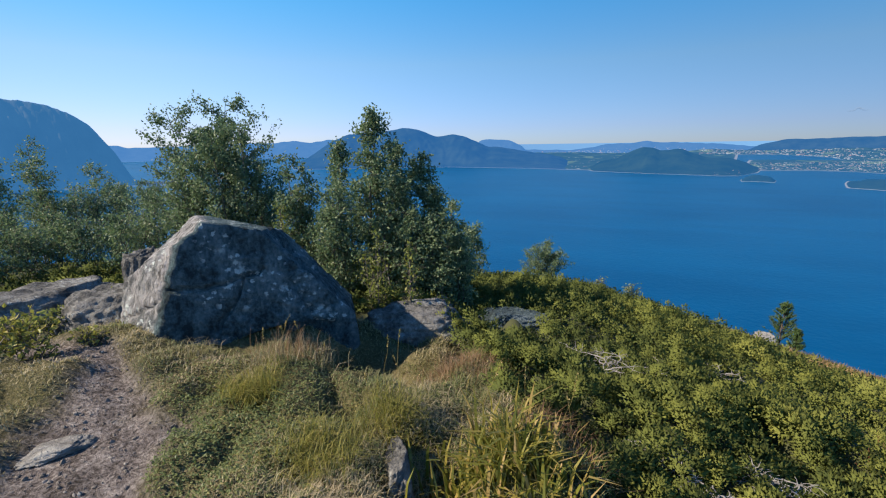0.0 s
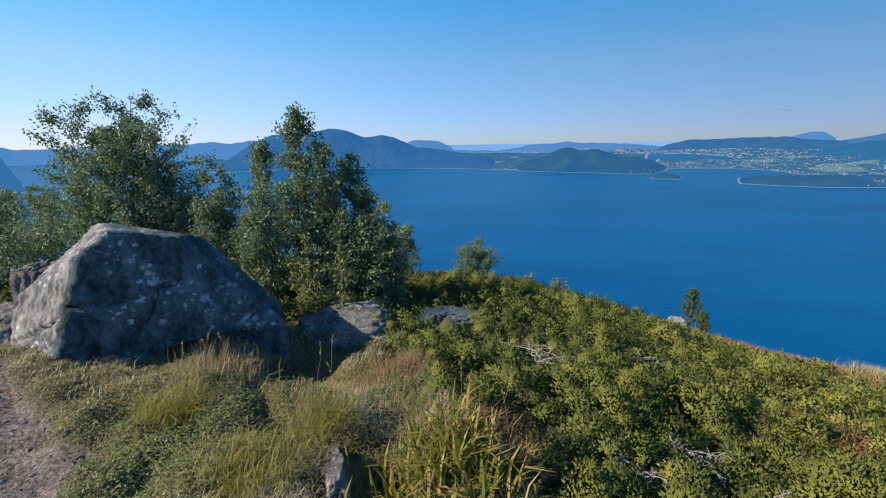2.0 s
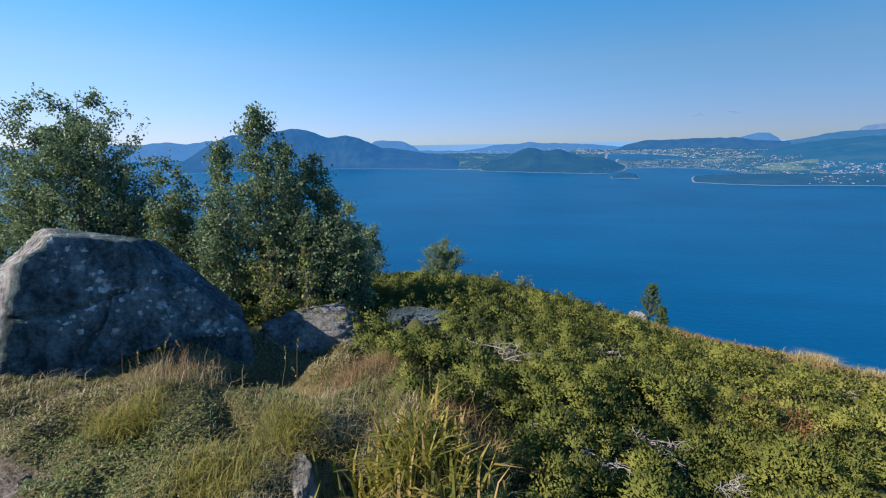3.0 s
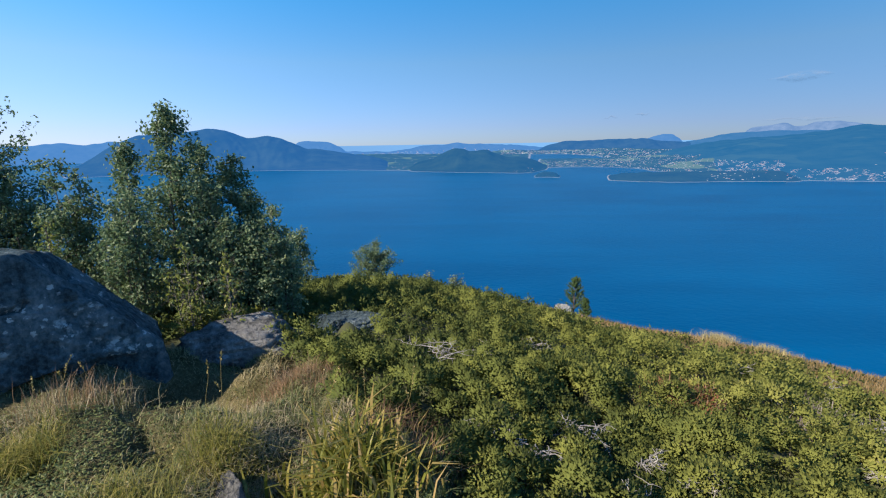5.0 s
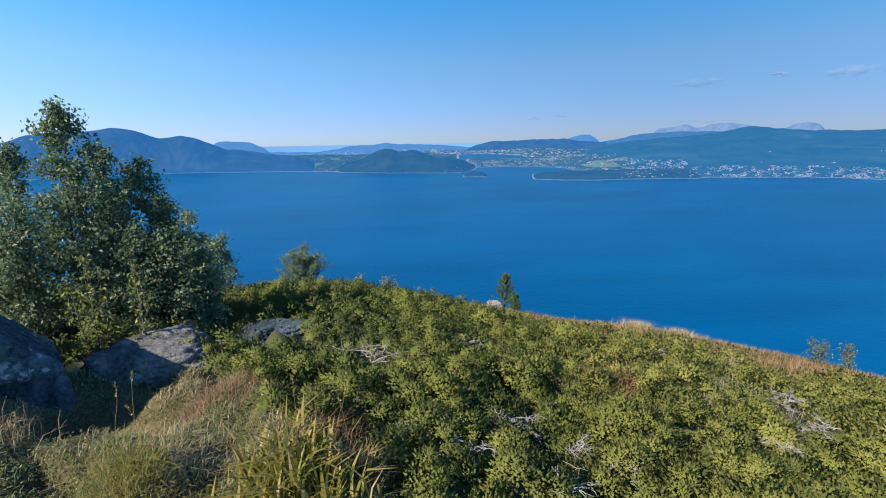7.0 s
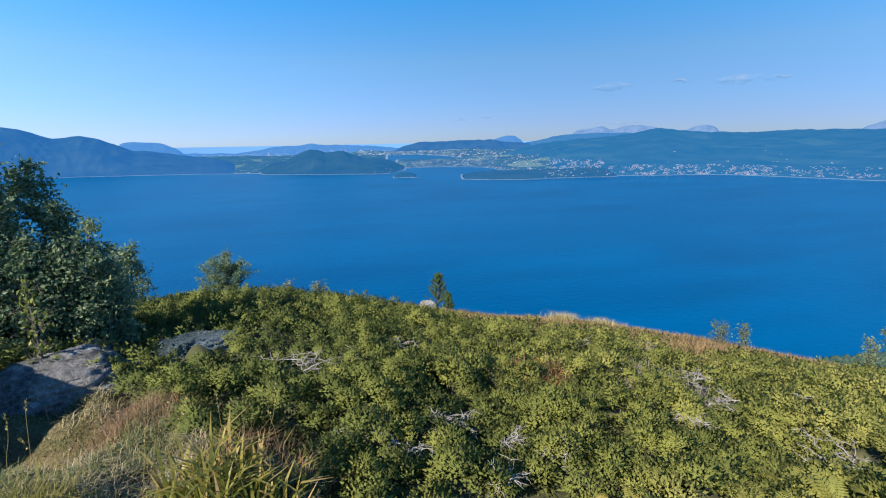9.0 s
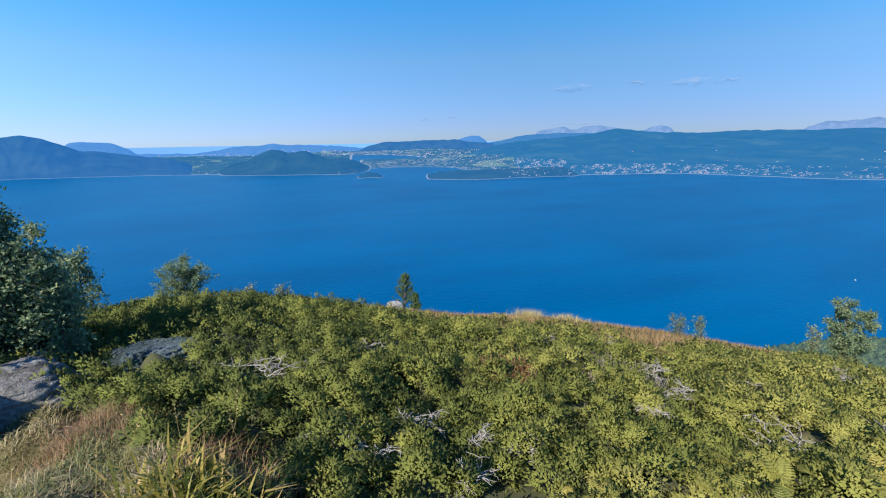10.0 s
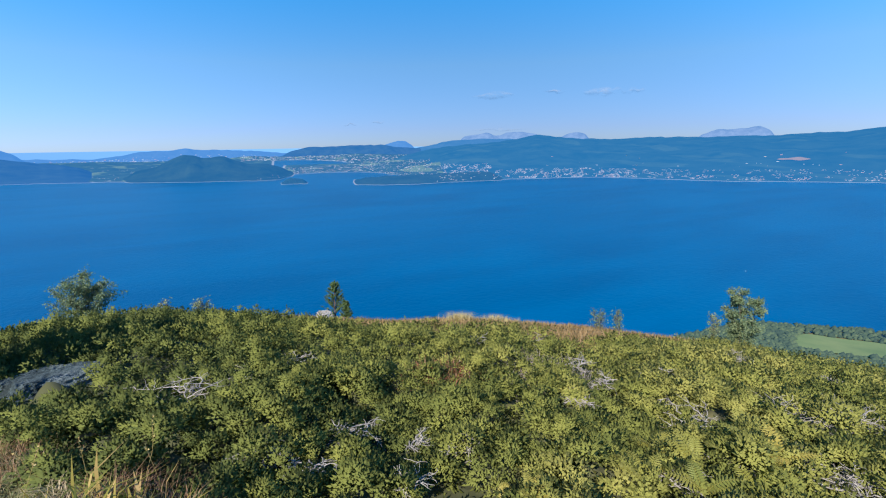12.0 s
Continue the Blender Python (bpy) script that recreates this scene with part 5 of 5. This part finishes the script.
    broadleaf("willow_twigs", "sparse leafy twigs on the brow", -4.0, 13.2, -15.4, 0.8, 138, 120, MAT_BIRCH, 0, stems=4, tone=0.8)
    broadleaf("rowan_sapling", "yellow-green sapling between boulder and birches", -42.4, 6.4, -6.6, 1.2, 143, 220, MAT_SHRUB, 1, leaf=0.05, tone=0.45)
    broadleaf("rowan_sapling", "pale leafy sapling before the birches", -32.2, 5.5, -10.4, 1.9, 144, 420, MAT_SHRUB, 0, leaf=0.045, stems=3, low=0.05, tone=0.3)
    broadleaf("rowan_sapling", "bright yellow-green sapling before the birches", -27.6, 5.3, -11.4, 1.6, 139, 170, MAT_SHRUB, 1, leaf=0.05, tone=0.4)
    broadleaf("leafy_shrub", "yellow-green leafy shrub beside the path", -68.6, 4.9, -14.2, 3.4, 140, 480, MAT_SHRUB, 0, leaf=0.055, stems=7, low=0.05, category="shrub", tone=0.85)
    broadleaf("leafy_shrub", "yellow-green leafy shrub beside the boulder", -62.6, 4.9, -17.0, 1.2, 141, 90, MAT_SHRUB, 0, leaf=0.05, stems=6, low=0.05, category="shrub", tone=0.9)
    conifer("young_spruce", "slim dark green young spruce on the brow", 14.2, 13.6, -15.9, 1.9, 151)
    conifer("young_spruce", "knee-high dark green spruce on the brow", 15.6, 13.4, -18.3, 0.8, 152)


def build_tufts():
    sedge = "clump of broad arching yellow-green sedge blades"
    tuft("sedge_clump", sedge, -15.5, 2.25, 204, 0.30, 0.40, 0.019, MAT_SEDGE, 201, (0.15, 0.95), (0.55, 0.2), "sedge", 140)
    tuft("sedge_clump", sedge, -11.5, 2.1, 174, 0.30, 0.32, 0.019, MAT_SEDGE, 202, (0.15, 0.95), (0.65, 0.22), "sedge", 140)
    tuft("sedge_clump", sedge, -19.0, 2.1, 174, 0.30, 0.30, 0.019, MAT_SEDGE, 203, (0.15, 0.95), (0.50, 0.2), "sedge", 140)
    for k, (az, r, n, sp, h, tone) in enumerate(((-48.3, 3.1, 700, 0.20, 0.34, 0.42), (-46.8, 3.4, 260, 0.20, 0.34, 0.8), (-31.0, 2.55, 700, 0.24, 0.30, 0.38), (-40.9, 2.3, 700, 0.26, 0.32, 0.42), (-42, 2.5, 260, 0.4, 0.16, 0.62), (-36, 2.2, 300, 0.4, 0.18, 0.65),
                                                 (-45, 2.1, 300, 0.35, 0.17, 0.6), (-26, 2.5, 400, 0.4, 0.20, 0.7), (-24, 3.0, 400, 0.45, 0.20, 0.72), (-28, 3.3, 250, 0.3, 0.16, 0.68), (-37, 3.0, 250, 0.4, 0.14, 0.5), (-53.5, 4.0, 200, 0.16, 0.2, 0.65), (-41, 3.6, 160, 0.3, 0.32, 0.8))):
        tuft("grass_tuft", "tuft of fine straw and yellow-green grass", az, r, int(0.9 * n), 0.8 * sp, 0.68 * h, 0.0042, MAT_FRESH if tone < 0.45 else MAT_GRASS, 210 + k, (0.35, 1.3), (tone, 0.2))
    tuft("red_grass", "thin tuft of reddish dry grass", -45.2, 3.5, 220, 0.26, 0.34, 0.003, MAT_HEATH, 229, (0.1, 0.5), (0.75, 0.2))
    tuft("red_grass", "thin tuft of reddish dry grass", -42.0, 3.7, 160, 0.3, 0.28, 0.003, MAT_HEATH, 230, (0.1, 0.5), (0.75, 0.2))
    tuft("dry_heather", "dry reddish-brown heather bush", -21.2, 3.75, 1400, 0.50, 0.23, 0.004, MAT_HEATH, 231, (0.2, 1.1), (0.65, 0.2), "heather")
    tuft("dry_heather", "dry reddish-brown heather bush", -24.5, 3.9, 600, 0.36, 0.18, 0.005, MAT_HEATH, 232, (0.1, 0.8), (0.5, 0.2), "heather")
    tuft("grey_heather", "grey-pink faded heather patch in the juniper", 38.6, brow_hit(38.6, -26.2), 1300, 0.62, 0.30, 0.006, MAT_GREY_HEATHER, 233, (0.1, 0.8), (0.6, 0.2), "heather")
    for k, (az, el) in enumerate(((28.2, -27.0), (30.0, -27.1), (31.8, -26.8), (26.3, -26.9), (33.4, -26.4))):
        tuft("red_bilberry", "low bilberry with red and orange autumn leaves", az, brow_hit(az, el), 170, 0.45, 0.26, 0.013, MAT_RED, 240 + k, (0.2, 1.0), (0.5, 0.22), "bilberry")
    for k, (az, el, h) in enumerate(((-9.5, -33.2, 0.3), (-8.0, -33.0, 0.28), (-11.5, -34.5, 0.3), (-4.5, -38.5, 0.22), (-3.0, -37.5, 0.2))):
        tuft("withered_herb", "withered brown herb stems among the juniper", az, brow_hit(az, el), 110, 0.20, 0.95 * h, 0.005, MAT_HEATH, 250 + k, (0.2, 1.1), (0.4, 0.2), "withered herb")
    tuft("straw_tuft", "pale yellow straw tuft on the brow", 30.2, 12.8, 800, 0.36, 0.42, 0.008, MAT_STRAW, 234, (0.3, 1.3), (0.85, 0.15))
    tuft("straw_tuft", "pale yellow straw tuft on the brow", 35.0, 12.8, 500, 0.46, 0.32, 0.008, MAT_STRAW, 235, (0.3, 1.3), (0.75, 0.2))


build_juniper()
build_turf()
build_trees()
build_tufts()
for row in DEAD:
    dead_branch(*row)
# ---- small things on the ground ----
def build_gravel():
    rng = np.random.RandomState(301)
    n = 17000
    x, y = rng.uniform(-5.2, -1.0, n), rng.uniform(-0.6, 3.0, n)
    keep = trodden(x, y) > rng.uniform(0.2, 1.0, n)
    x, y = x[keep], y[keep]
    m = len(x)
    size = 0.0025 + 0.014 * rng.uniform(0, 1, m) ** 6
    core, cf = ball(1)
    v = core[None] * size[:, None, None] * rng.uniform(0.6, 1.3, (m, len(core), 1)) * rng.uniform(0.5, 1.2, (m, 1, 3)) + np.stack([x, y, ground(x, y) + 0.2 * size], 1)[:, None]
    f = (cf[None] + (np.arange(m) * len(core))[:, None, None]).reshape(-1, 3)
    thing("gravel", "loose grey-brown gravel on the trodden path", "gravel", mesh_np("gravel", v.reshape(-1, 3), f, MAT_GRAVEL, False, np.repeat(rng.uniform(0, 1, m), len(core))), kind="stuff")


def build_herbs():
    """Low leafy herbs in the turf."""
    rng = np.random.RandomState(303)
    n = 130000
    az, r = rng.uniform(-80, 2, n), 1.2 + 4.0 * rng.uniform(0, 1, n) ** 1.3
    x, y = polar(az, r)
    near = 1.3 * np.exp(-(((x + 2.3) / 0.8) ** 2 + ((y - 1.75) / 0.65) ** 2)) + 0.5 * (fbm(x * 1.1, y * 1.1, 305, 3) > 0.25) * (x > -2.9)
    keep = (near > rng.uniform(0.1, 1.0, n)) & (juniper_here(x, y) < 0.4) & (trodden(x, y) < 0.5)
    x, y = x[keep], y[keep]
    m = len(x)
    p = np.stack([x, y, ground(x, y) + rng.uniform(0.005, 0.04, m)], 1)
    ahead = unit(rng.normal(size=(m, 3)) * [1, 1, 0.35] + [0, 0, 0.15])
    v, f, t = scatter(*LEAF, p, ahead, rng.uniform(0.010, 0.026, m), rng, np.clip(rng.normal(0.4, 0.18, m), 0, 1), spin=False)
    thing("herbs", "low green leafy herbs in the turf", "herbs", mesh_np("herbs", v, f, MAT_HERB, False, t), kind="stuff")


def fern(az, el, seed, size, tone):
    """A fern: arching fronds with paired leaflets."""
    rng = np.random.RandomState(seed)
    r = brow_hit(az, el)
    x, y = polar(az, r)
    z = float(juniper_top(np.array([x]), np.array([y]))[0][0]) - 0.02
    plant = thing("fern", "yellow-green fern fronds growing through the juniper", "fern", group="ferns in the juniper", at=(x, y, z))
    for k in range(rng.randint(4, 7)):
        a = rng.uniform(0, 2 * math.pi)
        rib = wander(rng, (0, 0, 0), (math.cos(a) * 0.7, math.sin(a) * 0.7, 1.0), size * rng.uniform(0.7, 1.1), 14, 0.06, -0.09)
        way = unit(np.gradient(rib, axis=0))
        side = unit(np.cross(way, [0, 0, 1.0]))
        v, q = tubes([(rib, np.linspace(0.0028, 0.0010, 14))], 4)
        frond = part("frond", mesh_np("frond", v, q, MAT_FERN, True, np.full(len(v), 0.7)), plant)
        hue = leaflet_mesh(np.clip(tone + rng.normal(0, 0.12), 0, 1))
        for j in range(2, 14):
            for s in (-1, 1):
                out = unit(side[j] * s + way[j] * 0.35 + [0, 0, -0.1])
                over = unit(np.cross(out, way[j]))
                long = size * 0.19 * math.sin(math.pi * min(1, 0.15 + (j / 13.5) * 0.85)) + 0.012
                leaf = part("leaflet", hue, frond)
                turn = Matrix(np.stack([np.cross(over, out), over, out], 1).tolist()).to_4x4()
                leaf.matrix_basis = Matrix.Translation(rib[j].tolist()) @ turn @ Matrix.Scale(long, 4)


def leaflet_mesh(tone):
    """A toothed leaflet along z, folded a little along its middle."""
    edge = [(0.05, 0.0), (0.15, 0.22), (0.11, 0.36), (0.13, 0.48), (0.07, 0.66), (0.08, 0.74)]
    v = [(0, 0, 0), *[(w, 0.04, h) for w, h in edge], (0, 0, 1.0), *[(-w, 0.04, h) for w, h in reversed(edge)], (0, 0, 0.5)]
    n = len(v) - 1
    return mesh_np("leaflet", np.array(v), np.array([(k, (k + 1) % n, n) for k in range(n)]), MAT_FERN, False, np.full(n + 1, tone))


def stalk(az, r, h, seed, label="dry straw-coloured grass stalk"):
    """A single bent stalk with a small seed head."""
    rng = np.random.RandomState(seed)
    x, y = polar(az, r)
    z = float(ground(x, y))
    a = rng.uniform(0, 2 * math.pi)
    line = wander(rng, (0, 0, -0.01), (0.25 * math.cos(a), 0.25 * math.sin(a), 1), h, 8, 0.08, -0.01)
    ob = thing("grass_stalk", label, "grass stalk", group="dry stalks in the turf", at=(x, y, z))
    v, q = tubes([(line, np.linspace(0.0016, 0.0009, 8))], 4)
    part("stem", mesh_np("stem", v, q, MAT_STRAW, True, np.full(len(v), 0.5)), ob)
    m = 14
    g = 5.2 + 1.8 * rng.uniform(0, 1, m)
    p = np.stack([np.interp(g, np.arange(8), line[:, c]) for c in range(3)], 1)
    v, f, t = scatter(*LEAF, p, unit(np.array([[0, 0, 1.0]]) + rng.normal(size=(m, 3)) * 0.5), 0.016, rng, rng.uniform(0.3, 0.8, m))
    part("seed_head", mesh_np("seed_head", v, f, MAT_STRAW, False, t), ob)


MAT_GRAVEL = plain_by_tone("path_gravel", [(0.0, (0.10, 0.085, 0.075)), (0.7, (0.16, 0.135, 0.12)), (1.0, (0.30, 0.27, 0.25))], 0.9, (0, 0, 0))
MAT_HERB = leaf_material("herb_leaf", [(0.1, (0.07, 0.095, 0.035)), (0.5, (0.14, 0.165, 0.06)), (0.9, (0.27, 0.25, 0.09))], 0.25, 0.5, 1.5)
MAT_FERN = leaf_material("fern_frond", [(0.1, (0.08, 0.11, 0.03)), (0.5, (0.22, 0.23, 0.050)), (0.9, (0.36, 0.30, 0.07))], 0.40, 0.55, 1.0)
build_gravel()
build_herbs()
FERNS = [(54.8, -32.0, 0.30, 0.60), (57.4, -32.5, 0.32, 0.65), (62.0, -32.0, 0.34, 0.60), (63.9, -30.0, 0.34, 0.65), (61.0, -35.5, 0.30, 0.60), (54.3, -35.5, 0.30, 0.60), (53.0, -38.5, 0.30, 0.65), (65.0, -31.5, 0.34, 0.70),
         (40.8, -40.0, 0.20, 0.80), (67.5, -31.5, 0.30, 0.90), (59.5, -33.5, 0.30, 0.60), (66.0, -34.0, 0.30, 0.60), (36.5, -39.5, 0.18, 0.80), (70.0, -34.0, 0.30, 0.55)]
for k, (az, el, size, tone) in enumerate(FERNS):
    fern(az, el, 320 + k, 0.8 * size, tone)
STALKS = [(-46.4, 3.55, 0.34), (-45.2, 3.6, 0.42), (-43.6, 3.6, 0.36), (-41.8, 3.65, 0.3), (-39.5, 3.5, 0.28), (-30.5, 3.05, 0.42), (-29.2, 3.0, 0.36), (-31.8, 3.1, 0.4), (-27.5, 3.0, 0.34), (-34, 2.6, 0.34), (-25.5, 2.7, 0.3), (-22, 2.6, 0.42), (-19, 2.9, 0.4),
          (-9, 2.6, 0.46), (-12.5, 2.7, 0.42), (-50.2, 3.3, 0.3), (-47.6, 3.1, 0.34), (-37.2, 2.4, 0.3), (-40.5, 2.2, 0.28), (-15, 2.9, 0.44), (-6.5, 2.5, 0.4)]
for k, row in enumerate(STALKS):
    stalk(*row, 350 + k)


def build_boat():
    """A small white boat under way on the fjord."""
    x, y = polar(61.9, 365)
    n = 11
    t = np.linspace(0, 1, n)
    half = 0.5 * np.sin(np.pi * np.clip(0.12 + 0.88 * t, 0, 1)) ** 0.6
    v, f = [], []
    for k in range(n):
        X = (t[k] - 0.5) * 3.0
        v += [(X, -half[k], 0.55), (X, -half[k] * 0.6, 0), (X, half[k] * 0.6, 0), (X, half[k], 0.55)]
    for k in range(n - 1):
        for j in range(3):
            f.append((k * 4 + j, (k + 1) * 4 + j, (k + 1) * 4 + j + 1, k * 4 + j + 1))
        f.append((k * 4 + 3, (k + 1) * 4 + 3, (k + 1) * 4, k * 4))
    boat = thing("motor_boat", "small white motor boat out on the fjord", "boat", at=(x, y, SEA - 0.05))
    boat.scale = (0.45, 0.45, 0.45)
    part("hull", mesh_np("hull", np.array(v), np.array(f), MAT_HULL), boat)
    b = np.array([(-0.5, -0.28, 0.5), (0.4, -0.28, 0.5), (0.4, 0.28, 0.5), (-0.5, 0.28, 0.5), (-0.45, -0.24, 1.0), (0.15, -0.24, 1.0), (0.15, 0.24, 1.0), (-0.45, 0.24, 1.0)])
    q = np.array([(0, 1, 5, 4), (1, 2, 6, 5), (2, 3, 7, 6), (3, 0, 4, 7), (4, 5, 6, 7)])
    part("cabin", mesh_np("cabin", b, q, MAT_HULL), boat)


MAT_HULL = plain_by_tone("white_hull", [(0.0, (0.75, 0.75, 0.74)), (1.0, (0.8, 0.8, 0.8))], 0.4, (0, 0, 0))
build_boat()
